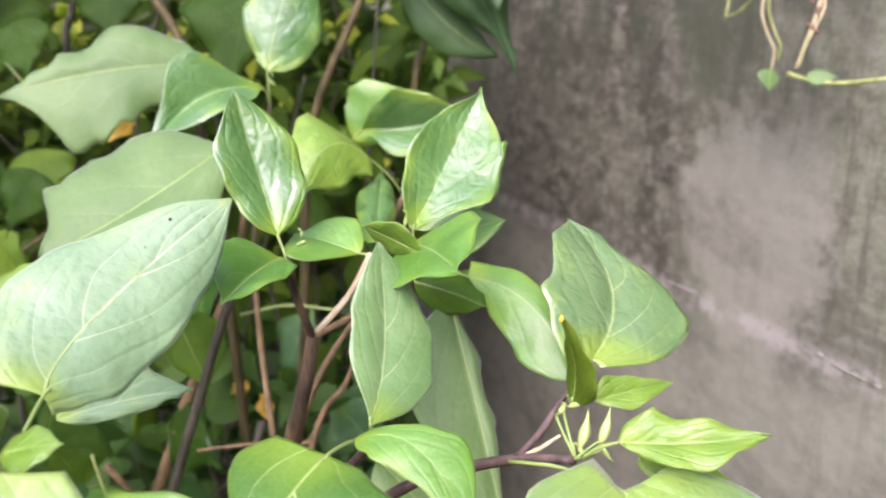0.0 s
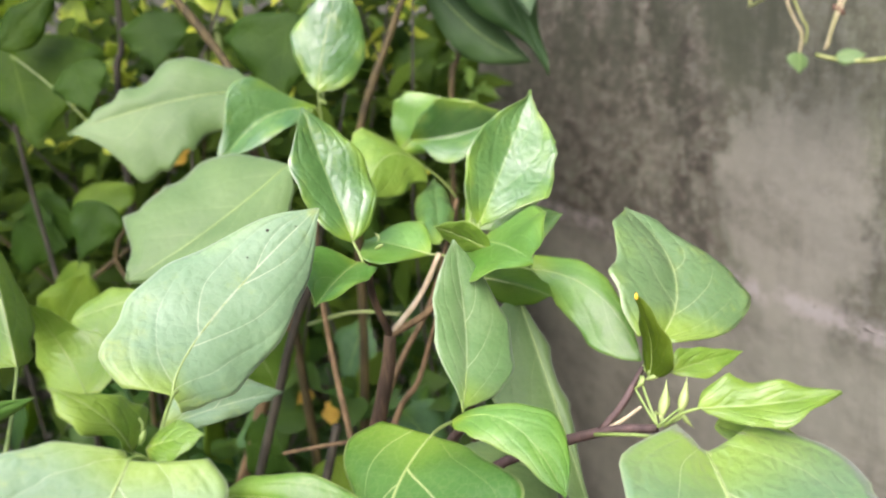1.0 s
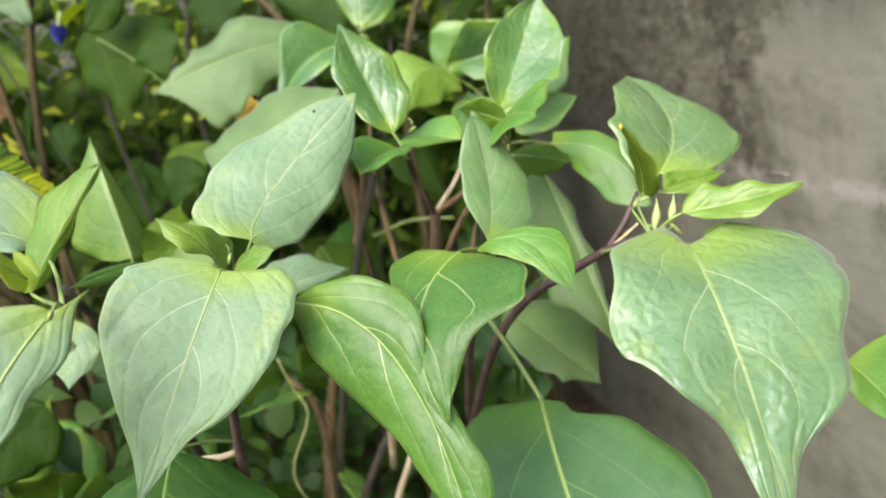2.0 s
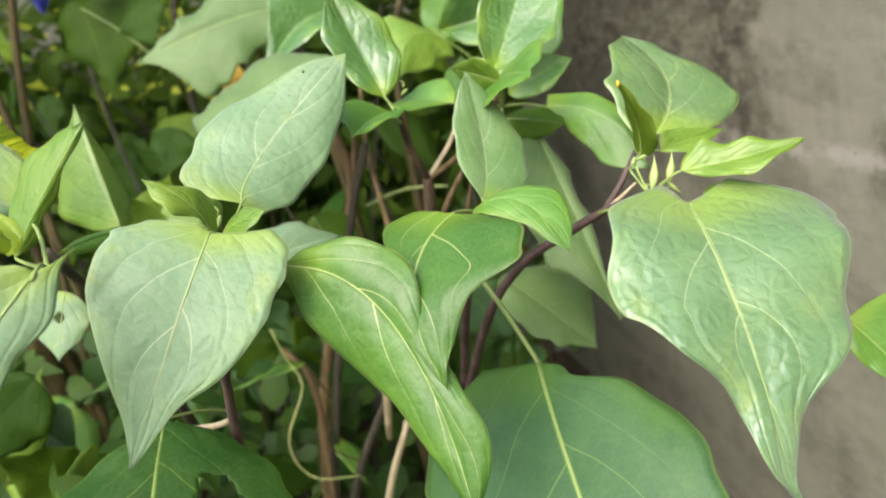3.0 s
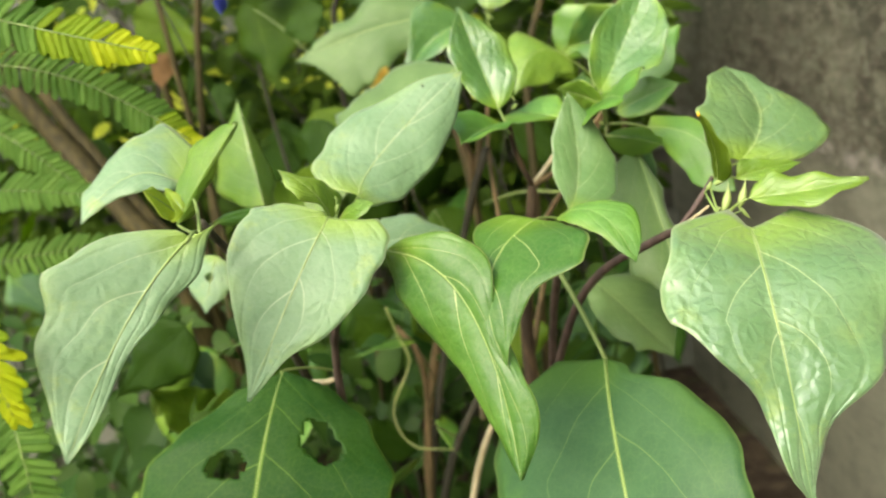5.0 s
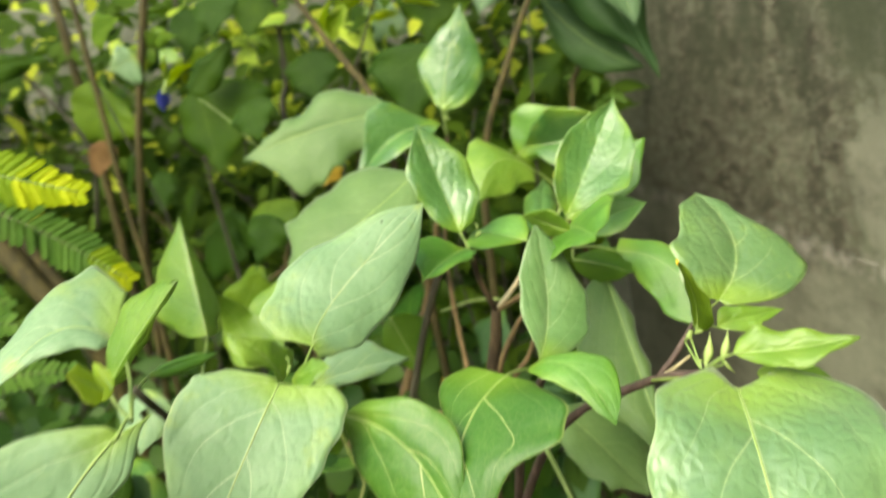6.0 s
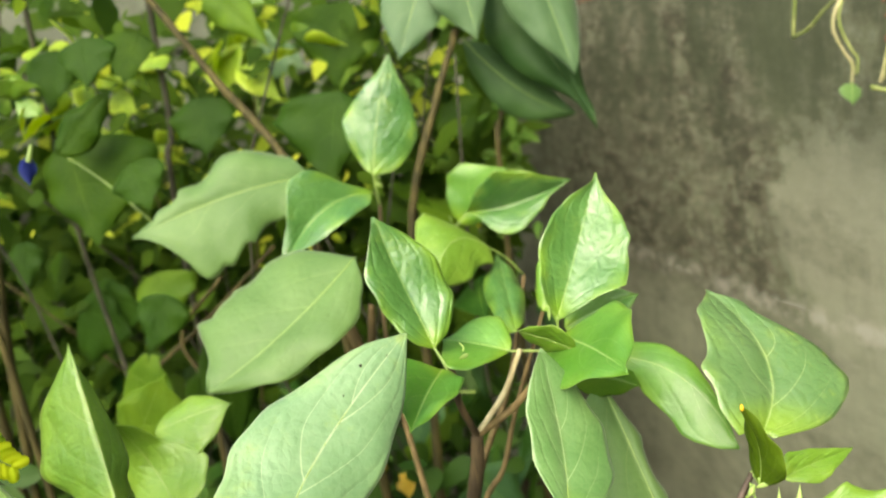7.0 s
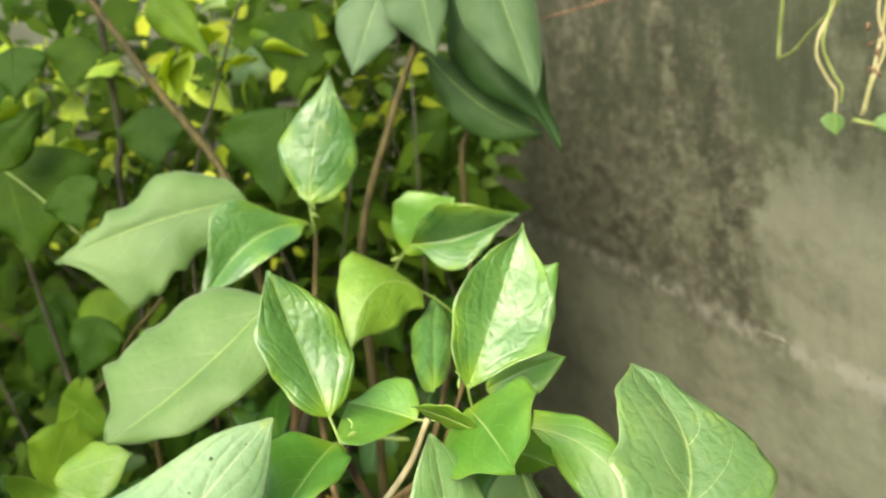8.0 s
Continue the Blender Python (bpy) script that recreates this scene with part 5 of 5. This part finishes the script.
stalk("broken_stem", [(-0.19, 0.62, 0.84), (-0.165, 0.58, 0.93), (-0.16, 0.56, 0.965)], 0.0042, 0.0038, DRY, vine, 6, 7, 0.2, "snapped dry pale twig")
tree = thing("leaning_tree", (-0.84, 1.0, 0.0), "slim brown tree trunks leaning over behind the ferny leaves", "tree")
stalk("trunk", [(-1.34, 0.89, 1.75), (-1.187, 0.90, 1.526), (-1.034, 0.90, 1.293), (-0.891, 0.90, 1.086), (-0.83, 0.92, 0.961), (-0.84, 0.98, 0.55), (-0.88, 1.0, 0.0)], 0.018, 0.020, BROWN, tree, 20, 9, 0.2)
stalk("trunk", [(-1.25, 0.92, 1.75), (-1.120, 0.93, 1.514), (-1.009, 0.93, 1.286), (-0.868, 0.93, 1.065), (-0.82, 0.95, 0.951), (-0.80, 1.0, 0.5), (-0.80, 1.02, 0.0)], 0.012, 0.015, BROWN, tree, 20, 9, 0.2)


# leaves that repeat behind: a few blades, set out one by one
def blade_mesh(name, length, width, seed, material):
    r = random.Random(seed)
    bm = bmesh.new()
    uvs = bm.loops.layers.uv.new("UVMap")
    rows, grid = 14, []
    fold, droop, ph = r.uniform(0.05, 0.25), r.uniform(0.08, 0.25), r.uniform(0, 6)
    for i in range(rows + 1):
        s = i / rows
        w = 0.5 * width * ((1 - (1 - s / 0.36) ** 2) ** 0.6 if s < 0.36 else (1 - (s - 0.36) / 0.64) ** 1.9 * (1 + 1.9 * (s - 0.36) / 0.64))
        w *= 1 + (0.06 if seed % 2 else 0.02) * math.sin(15 * s + ph) + 0.02 * math.sin(37 * s)
        if seed % 3 == 0:
            w *= 1 + 0.38 * math.cos(11.5 * (s - 0.30)) * (1 - s)
        line = []
        for v in (-1, -0.5, 0, 0.5, 1):
            x = length * (s - 0.14 * abs(v) * (1 - s) ** 4)
            line.append((bm.verts.new((x, v * w, fold * abs(v) * w - droop * length * s * s + 0.03 * width * math.sin(9 * s + ph) * v * v)), s, v))
        grid.append(line)
    for i in range(rows):
        for j in range(4):
            cs = (grid[i][j], grid[i + 1][j], grid[i + 1][j + 1], grid[i][j + 1])
            f = bm.faces.new([c[0] for c in cs])
            for lp, c in zip(f.loops, cs):
                lp[uvs].uv = (c[1], c[2] * 0.5 + 0.5)
    bmesh.ops.remove_doubles(bm, verts=bm.verts[:], dist=1e-5)
    bmesh.ops.recalc_face_normals(bm, faces=bm.faces[:])
    bmesh.ops.solidify(bm, geom=bm.faces[:], thickness=0.0004)
    me = bpy.data.meshes.new(name)
    bm.to_mesh(me)
    bm.free()
    me.materials.append(material)
    me.polygons.foreach_set("use_smooth", [True] * len(me.polygons))
    return me


blades = [blade_mesh("leaf", 0.066 + 0.008 * (k % 6), (0.034, 0.042, 0.050, 0.058)[k % 4], 40 + k, (BACK, DEEP, BACK_LIT, BACK, BACK)[k % 5]) for k in range(10)]
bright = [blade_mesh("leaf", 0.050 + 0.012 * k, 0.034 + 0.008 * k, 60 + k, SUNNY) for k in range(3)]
rnd = random.Random(11)


def hang(parent, me, p, tilt, lo=0.75, hi=1.3):
    ob = new("leaf", me)
    ob.parent = parent
    ob.matrix_basis = Matrix.Translation(Vector(p) - parent.matrix_world.translation) @ pose(0, 0, 0, rnd.gauss(0, 30), tilt + rnd.gauss(0, 30), rnd.uniform(-190, 10)) @ Matrix.Scale(rnd.uniform(lo, hi), 4)
    return ob


made = 0
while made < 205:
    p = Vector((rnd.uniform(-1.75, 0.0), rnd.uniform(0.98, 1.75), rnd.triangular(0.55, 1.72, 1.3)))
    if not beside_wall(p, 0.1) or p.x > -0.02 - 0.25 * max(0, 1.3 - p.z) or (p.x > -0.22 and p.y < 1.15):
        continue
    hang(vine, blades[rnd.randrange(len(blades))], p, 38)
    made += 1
# broad leaves low down between the stems, their greens darkened for shade
low = [blade_mesh("leaf", 0.12 + 0.015 * k, 0.070 + 0.008 * k, 81 + k, (SHADED_TEAL, SHADED_LUSH, DEEP)[k]) for k in range(3)]
for k in range(40):
    p = Vector((rnd.uniform(-0.62, 0.0), rnd.uniform(0.96, 1.18), rnd.uniform(0.62, 1.14)))
    hang(vine, low[k % 3], p, 45, 0.6, 1.1)
for k in range(14):
    hang(vine, low[k % 3], (rnd.uniform(-1.0, -0.5), rnd.uniform(0.6, 0.9), rnd.uniform(0.65, 1.05)), 45, 0.6, 1.1)
light = blade_mesh("leaf", 0.12, 0.070, 91, MID)
for k in range(26):
    hang(vine, light, (rnd.uniform(-0.75, -0.28), rnd.uniform(0.45, 0.75), rnd.uniform(0.62, 0.98)), 40, 0.5, 0.9)
# sprays of yellow-green leaves, with the sunlight put into their bright colour
bush = thing("sunlit_climber", (-0.5, 1.16, 0.0), "climber with yellow-green leaves coloured bright as if sunlit, before the block wall", "climber")
for pts in (
    [(-0.5, 1.16, 0.0), (-0.52, 1.17, 0.8), (-0.58, 1.16, 1.30), (-0.64, 1.13, 1.55)],
    [(-0.52, 1.17, 0.8), (-0.44, 1.2, 1.25), (-0.38, 1.2, 1.52)],
    [(-0.44, 1.2, 1.25), (-0.30, 1.30, 1.38), (-0.19, 1.34, 1.52)],
    [(-0.52, 1.17, 0.8), (-0.9, 1.14, 1.25), (-1.21, 1.12, 1.52)],
):
    stalk("stem", pts, 0.0022, 0.0012, BROWN, bush, 14, 6)
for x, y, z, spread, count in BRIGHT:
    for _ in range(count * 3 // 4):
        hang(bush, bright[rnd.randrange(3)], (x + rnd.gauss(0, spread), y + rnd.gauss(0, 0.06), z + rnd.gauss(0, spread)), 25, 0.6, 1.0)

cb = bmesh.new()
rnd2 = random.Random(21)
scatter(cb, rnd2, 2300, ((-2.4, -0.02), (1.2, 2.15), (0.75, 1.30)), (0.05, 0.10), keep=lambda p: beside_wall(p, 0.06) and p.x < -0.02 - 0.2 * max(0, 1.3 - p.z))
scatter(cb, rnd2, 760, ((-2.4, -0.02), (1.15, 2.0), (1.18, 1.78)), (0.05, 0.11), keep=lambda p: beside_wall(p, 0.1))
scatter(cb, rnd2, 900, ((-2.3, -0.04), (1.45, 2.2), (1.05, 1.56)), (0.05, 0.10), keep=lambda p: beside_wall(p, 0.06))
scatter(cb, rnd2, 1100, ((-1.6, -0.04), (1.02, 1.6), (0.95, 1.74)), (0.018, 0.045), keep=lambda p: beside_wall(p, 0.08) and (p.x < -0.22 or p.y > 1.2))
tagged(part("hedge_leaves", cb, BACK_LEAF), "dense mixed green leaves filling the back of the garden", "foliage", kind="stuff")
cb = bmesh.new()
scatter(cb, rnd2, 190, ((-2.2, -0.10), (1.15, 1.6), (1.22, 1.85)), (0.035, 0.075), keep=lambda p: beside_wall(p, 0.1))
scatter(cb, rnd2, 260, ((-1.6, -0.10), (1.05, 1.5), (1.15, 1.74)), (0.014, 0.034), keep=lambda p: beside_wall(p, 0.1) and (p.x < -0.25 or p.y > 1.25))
tagged(part("bright_leaves", cb, SUN_LEAF), "yellow-green leaves at the back, brightened in colour to look sunlit", "foliage", kind="stuff")
cb = bmesh.new()
scatter(cb, rnd2, 3200, ((-1.9, 0.10), (0.85, 1.9), (0.0, 0.95)), (0.035, 0.08), keep=lambda p: beside_wall(p, 0.05) and p.x < 0.02 - 0.25 * max(0, p.y - 1.0))
scatter(cb, rnd2, 800, ((-1.3, -0.30), (0.42, 0.95), (0.1, 0.98)), (0.035, 0.08))
tagged(part("undergrowth", cb, LOW_LEAF), "dark green low undergrowth between the stems", "undergrowth", kind="stuff")
cb = bmesh.new()
scatter(cb, rnd2, 60, ((-0.13, 0.0), (1.38, 1.58), (1.10, 1.34)), (0.028, 0.045), keep=lambda p: beside_wall(p, 0.1))
scatter(cb, rnd2, 70, ((-0.26, 0.0), (1.38, 1.6), (1.28, 1.66)), (0.03, 0.06), keep=lambda p: beside_wall(p, 0.1))
tagged(part("small_leaves", cb, SMALL_LEAF), "small round light green leaves beside the wall", "foliage", kind="stuff")
tb = bmesh.new()
for k in range(48):
    x, y = rnd2.uniform(-1.5, -0.05), rnd2.uniform(0.8, 1.9)
    if beside_wall((x, y, 0), 0.38):
        z = rnd2.uniform(0.8, 1.7)
        tube(tb, [(x, y, 0), (x + rnd2.gauss(0, 0.03), y, z * 0.35), (x + rnd2.gauss(0, 0.08), y, z * 0.7), (x + rnd2.gauss(0, 0.13), y + rnd2.gauss(0, 0.1), z)], rnd2.uniform(0.002, 0.005), 0.0015, 8, 5)
tagged(part("thin_stems", tb, BLACK), "thin dark stems rising among the leaves", "stems", kind="stuff")


# ---- fronds ----
def frond(plant, points, leaflet, pairs, yellow_from=1.1, side=(0, 0, 1), wide=0.30):
    """A feathery leaf: a central stalk and two close rows of blunt leaflets, turning yellow from a place along it."""
    off = plant.matrix_world.translation
    ob = stalk("frond_stalk", points, 0.0011, 0.0005, STALK, plant, 24, 6, 0.0)
    line = bend(points, pairs)
    made = (bmesh.new(), bmesh.new(), bmesh.new())
    r = random.Random(pairs * 7 + round(leaflet * 1e4))
    for k in range(2, pairs + 1):
        s = k / pairs
        way = (line[k] - line[k - 1]).normalized()
        out = Vector(side) - way * way.dot(Vector(side))
        out.normalize()
        nrm = way.cross(out)
        size = leaflet * min(1.0, 0.6 + 2.2 * s) * (1.0 if s < 0.80 else 1.0 - 2.9 * (s - 0.80))
        bm = made[(s + r.uniform(-0.03, 0.03) > yellow_from) + (s > yellow_from + 0.45 * (1 - yellow_from))]
        for sg in (-1, 1):
            if r.random() < 0.03:
                continue
            ln = size * r.uniform(0.90, 1.06)
            d = (out * sg + way * (0.30 + 0.55 * s * s + r.uniform(-0.07, 0.07)) + nrm * r.uniform(-0.22, 0.16)).normalized()
            ac = d.cross(nrm).normalized() * leaflet * wide * 0.5
            rows = []
            for q, w in ((0.0, 0.45), (0.10, 0.9), (0.5, 1.0), (0.82, 0.92), (0.95, 0.6), (1.0, 0.15)):
                c = line[k] + d * ln * q - nrm * ln * 0.10 * q * q - off
                rows.append([bm.verts.new(c - ac * w), bm.verts.new(c + nrm * leaflet * 0.02), bm.verts.new(c + ac * w)])
            for a, b in zip(rows, rows[1:]):
                for j in (0, 1):
                    bm.faces.new((a[j], a[j + 1], b[j + 1], b[j]))
    for bm, material, label in zip(made, (FROND, FROND_M, FROND_Y), ("", "yellowing leaflets", "yellow leaflets")):
        if bm.faces:
            bmesh.ops.solidify(bm, geom=bm.faces[:], thickness=0.0003)
            part("leaflet_fringe", bm, material, ob, label)
        else:
            bm.free()


fern = thing("feathery_shrub", (-0.75, 0.35, 0.0), "feathery shrub with rows of narrow leaflets, yellow at the tips", "shrub")
stalk("stem", [(-0.75, 0.35, 0.0), (-0.80, 0.33, 0.7), (-0.78, 0.30, 1.2), (-0.62, 0.27, 1.38)], 0.006, 0.002, BROWN, fern, 14)
UP = (0.15, 0.55, 0.85)
frond(fern, [(-0.56, 0.235, 1.41), (-0.481, 0.240, 1.395), (-0.403, 0.260, 1.372), (-0.337, 0.280, 1.345), (-0.278, 0.294, 1.322)], 0.0235, 46, 0.66, UP)
frond(fern, [(-0.68, 0.29, 1.34), (-0.582, 0.300, 1.348), (-0.468, 0.320, 1.339), (-0.393, 0.330, 1.315), (-0.338, 0.340, 1.279), (-0.298, 0.345, 1.247)], 0.0215, 52, 0.88, UP)
frond(fern, [(-0.302, 0.058, 1.30), (-0.284, 0.060, 1.264), (-0.262, 0.060, 1.221), (-0.246, 0.060, 1.178), (-0.238, 0.060, 1.142)], 0.0270, 30, 0.42, (1, -0.2, 0.25))
frond(fern, [(-0.90, 0.40, 1.21), (-0.769, 0.400, 1.226), (-0.616, 0.400, 1.224), (-0.466, 0.400, 1.204)], 0.026, 52, 1.1, UP)
frond(fern, [(-0.98, 0.45, 1.07), (-0.867, 0.450, 1.104), (-0.656, 0.450, 1.135), (-0.476, 0.450, 1.140)], 0.026, 50, 1.1, UP)
frond(fern, [(-0.505, 0.26, 1.09), (-0.489, 0.250, 1.040), (-0.477, 0.240, 1.009), (-0.471, 0.230, 0.955), (-0.48, 0.22, 0.88)], 0.028, 28, 1.1, (1, 0.35, 0.1))
frond(fern, [(-0.52, 0.26, 1.15), (-0.536, 0.250, 1.098), (-0.569, 0.250, 1.024), (-0.607, 0.250, 0.932), (-0.64, 0.25, 0.85)], 0.026, 32, 1.1, (1, 0.35, -0.3))
frond(fern, [(-0.50, 0.20, 1.17), (-0.518, 0.200, 1.113), (-0.530, 0.200, 1.052), (-0.563, 0.200, 0.966)], 0.026, 28, 1.1, (1, 0.35, -0.2))
frond(fern, [(-1.0, 0.50, 1.42), (-0.86, 0.50, 1.36), (-0.70, 0.50, 1.29), (-0.58, 0.50, 1.20)], 0.026, 50, 1.1, UP)


# ---- flowers and withered leaves ----
def pea_flower(place, size, turn):
    ob = thing("blue_flower", place, "deep blue pea flower hanging on a climbing stem", "flower", "blue flowers")
    bm = bmesh.new()
    for k, (w, h, b) in enumerate(((0.75, 1.0, 0.0), (0.35, 0.6, 0.25))):
        rows = []
        for i in range(7):
            s = i / 6
            hw = w * 0.5 * math.sin(math.pi * (0.12 + 0.86 * s)) * size
            rows.append([bm.verts.new((x * hw, b * size - 0.25 * size * (1 - x * x) * s, -s * h * size + 0.1 * size * x * x)) for x in (-1, -0.5, 0, 0.5, 1)])
        for a, c in zip(rows, rows[1:]):
            for j in range(4):
                bm.faces.new((a[j], a[j + 1], c[j + 1], c[j]))
    bmesh.ops.solidify(bm, geom=bm.faces[:], thickness=0.0006)
    part("petals", bm, BLUE, ob)
    cx = bmesh.new()
    tube(cx, [(0, 0, -0.002), (0.002, 0, 0.006), (0.004, 0.002, 0.016)], 0.0032, 0.0018, 5, 7)
    part("calyx", cx, STALK, ob, "pale green calyx")
    ob.rotation_euler = [radians(a) for a in turn]


pea_flower((-0.517, 0.772, 1.397), 0.026, (8, 12, 55))
pea_flower((-0.503, 1.250, 1.600), 0.026, (0, -10, -60))


def withered(place, size, turn, material=WITHERED, label="small withered yellow leaf"):
    rnd = random.Random(int(size * 1e5))
    bm = bmesh.new()
    rows = []
    for i in range(11):
        s = i / 10
        w = size * 0.42 * math.sin(math.pi * min(0.98, 0.06 + 0.94 * s)) ** 0.8
        roll = 0.10 * math.sin(7 * s + size * 90)
        row = []
        for x in (-1, -0.6, -0.2, 0.2, 0.6, 1):
            edge = 1 + (rnd.uniform(-0.22, 0.14) if abs(x) == 1 else 0)
            row.append(bm.verts.new((x * w * edge, size * (0.22 * abs(x) * w / size + roll * x + rnd.uniform(-0.025, 0.025)), -s * size + size * 0.06 * x * x)))
        rows.append(row)
    for a, c in zip(rows, rows[1:]):
        for j in range(5):
            bm.faces.new((a[j], a[j + 1], c[j + 1], c[j]))
    bmesh.ops.solidify(bm, geom=bm.faces[:], thickness=0.0004)
    ob = part("withered_leaf", bm, material, vine, label)
    ob.matrix_basis = Matrix.Translation(Vector(place) - vine.matrix_world.translation) @ pose(0, 0, 0, *turn)


withered((-0.784, 0.970, 1.347), 0.06, (-15, 14, 20), DEAD, "curled brown dead leaf")
withered((-0.251, 0.95, 0.912), 0.026, (-10, 60, 10))
withered((-0.226, 0.93, 0.905), 0.034, (-10, -12, -15))
withered((-0.400, 1.00, 1.262), 0.045, (-10, 30, 20))
withered((-0.62, 1.10, 1.35), 0.035, (-10, -50, 20))

# ---- the dry creeper on the wall ----
creeper = thing("dry_creeper", (0.43, 1.12, 1.46), "thin half-dry creeper hanging against the wall", "creeper")
for pts, r, mat in (
    ([(0.400, 1.20, 1.54), (0.403, 1.20, 1.454), (0.401, 1.212, 1.41), (0.399, 1.220, 1.370)], 0.0024, VINE_G),
    ([(0.399, 1.220, 1.370), (0.408, 1.18, 1.380), (0.418, 1.150, 1.400), (0.437, 1.080, 1.439), (0.46, 1.03, 1.50)], 0.0022, VINE_G),
    ([(0.445, 1.09, 1.50), (0.430, 1.09, 1.431), (0.413, 1.09, 1.400), (0.409, 1.09, 1.375), (0.421, 1.09, 1.345), (0.430, 1.09, 1.328), (0.427, 1.09, 1.301)], 0.0022, VINE),
    ([(0.438, 1.09, 1.47), (0.424, 1.088, 1.42), (0.416, 1.088, 1.385), (0.428, 1.088, 1.35), (0.436, 1.088, 1.335), (0.434, 1.088, 1.315)], 0.0018, VINE_G),
    ([(0.47, 1.00, 1.52), (0.455, 1.00, 1.424), (0.447, 1.00, 1.385), (0.440, 1.00, 1.354), (0.427, 1.00, 1.309)], 0.0024, VINE),
    ([(0.46, 1.00, 1.48), (0.446, 0.998, 1.42), (0.452, 0.998, 1.38), (0.436, 0.998, 1.34), (0.430, 0.998, 1.312)], 0.0018, VINE),
    ([(0.424, 1.02, 1.303), (0.445, 1.00, 1.296), (0.475, 0.97, 1.294), (0.52, 0.92, 1.305)], 0.0030, VINE_G),
    ([(0.088, 1.250, 1.471), (0.182, 1.220, 1.482), (0.268, 1.200, 1.498), (0.340, 1.170, 1.528)], 0.0018, HUSK),
):
    stalk("runner", pts, r, r * 0.8, mat, creeper, 16, 6, 0.3)
leaf(creeper, BROAD, (0.427, 1.088, 1.305), (0.423, 1.075, 1.278), (0.408, 1.08, 1.298), (0.438, 1.085, 1.292), peak=0.4, rows=10, cols=4, rib=0.0006)
leaf(creeper, BROAD, (0.440, 1.000, 1.302), (0.470, 0.985, 1.300), (0.455, 1.00, 1.308), (0.456, 0.985, 1.292), peak=0.4, rows=10, cols=4, rib=0.0006)
hr = random.Random(8)
for k in range(9):
    q = Vector((0.440 + hr.gauss(0, 0.006), 0.998, 1.345 + 0.008 * k + hr.gauss(0, 0.003)))
    size, turn = hr.uniform(0.003, 0.0062), hr.uniform(-60, 60)
    husk = bmesh.new()
    bmesh.ops.create_icosphere(husk, subdivisions=2, radius=1.0)
    for w in husk.verts:
        curl = 0.75 + 0.6 * noise.noise(w.co * 1.8 + q * 90)
        w.co = Vector((w.co.x * 0.75 * curl, w.co.y * 0.5 * curl, w.co.z * 1.25 * curl)) * size
    husk.transform(pose(0, 0, 0, 0, turn, 0))
    husk.transform(Matrix.Translation(q - creeper.matrix_world.translation))
    part("dry_husk", husk, HUSK, creeper, "curled brown dry husk")

# ---- blocks of the wall behind ----
mb = bmesh.new()
bmesh.ops.create_cube(mb, size=1.0)
mb.transform(Matrix.Translation((2.1, 0.09, 1.3)) @ Matrix.Diagonal((4.6, 0.14, 2.6, 1)))
part("mortar_bed", mb, SEAM, back)
bb = bmesh.new()
bmesh.ops.create_cube(bb, size=1.0)
bb.transform(Matrix.Diagonal((0.385, 0.19, 0.185, 1)))
bmesh.ops.bevel(bb, geom=bb.edges[:], offset=0.006, segments=2, affect="EDGES")
block_mesh = bpy.data.meshes.new("block")
bb.to_mesh(block_mesh)
bb.free()
block_mesh.materials.append(BLOCK)
rnd = random.Random(3)
for row in range(13):
    for col in range(11):
        ob = new("block", block_mesh)
        ob.parent = back
        ob.location = (0.08 + col * 0.397 + 0.198 * (row % 2), 0.085 + rnd.uniform(-0.003, 0.003), 0.10 + row * 0.197)
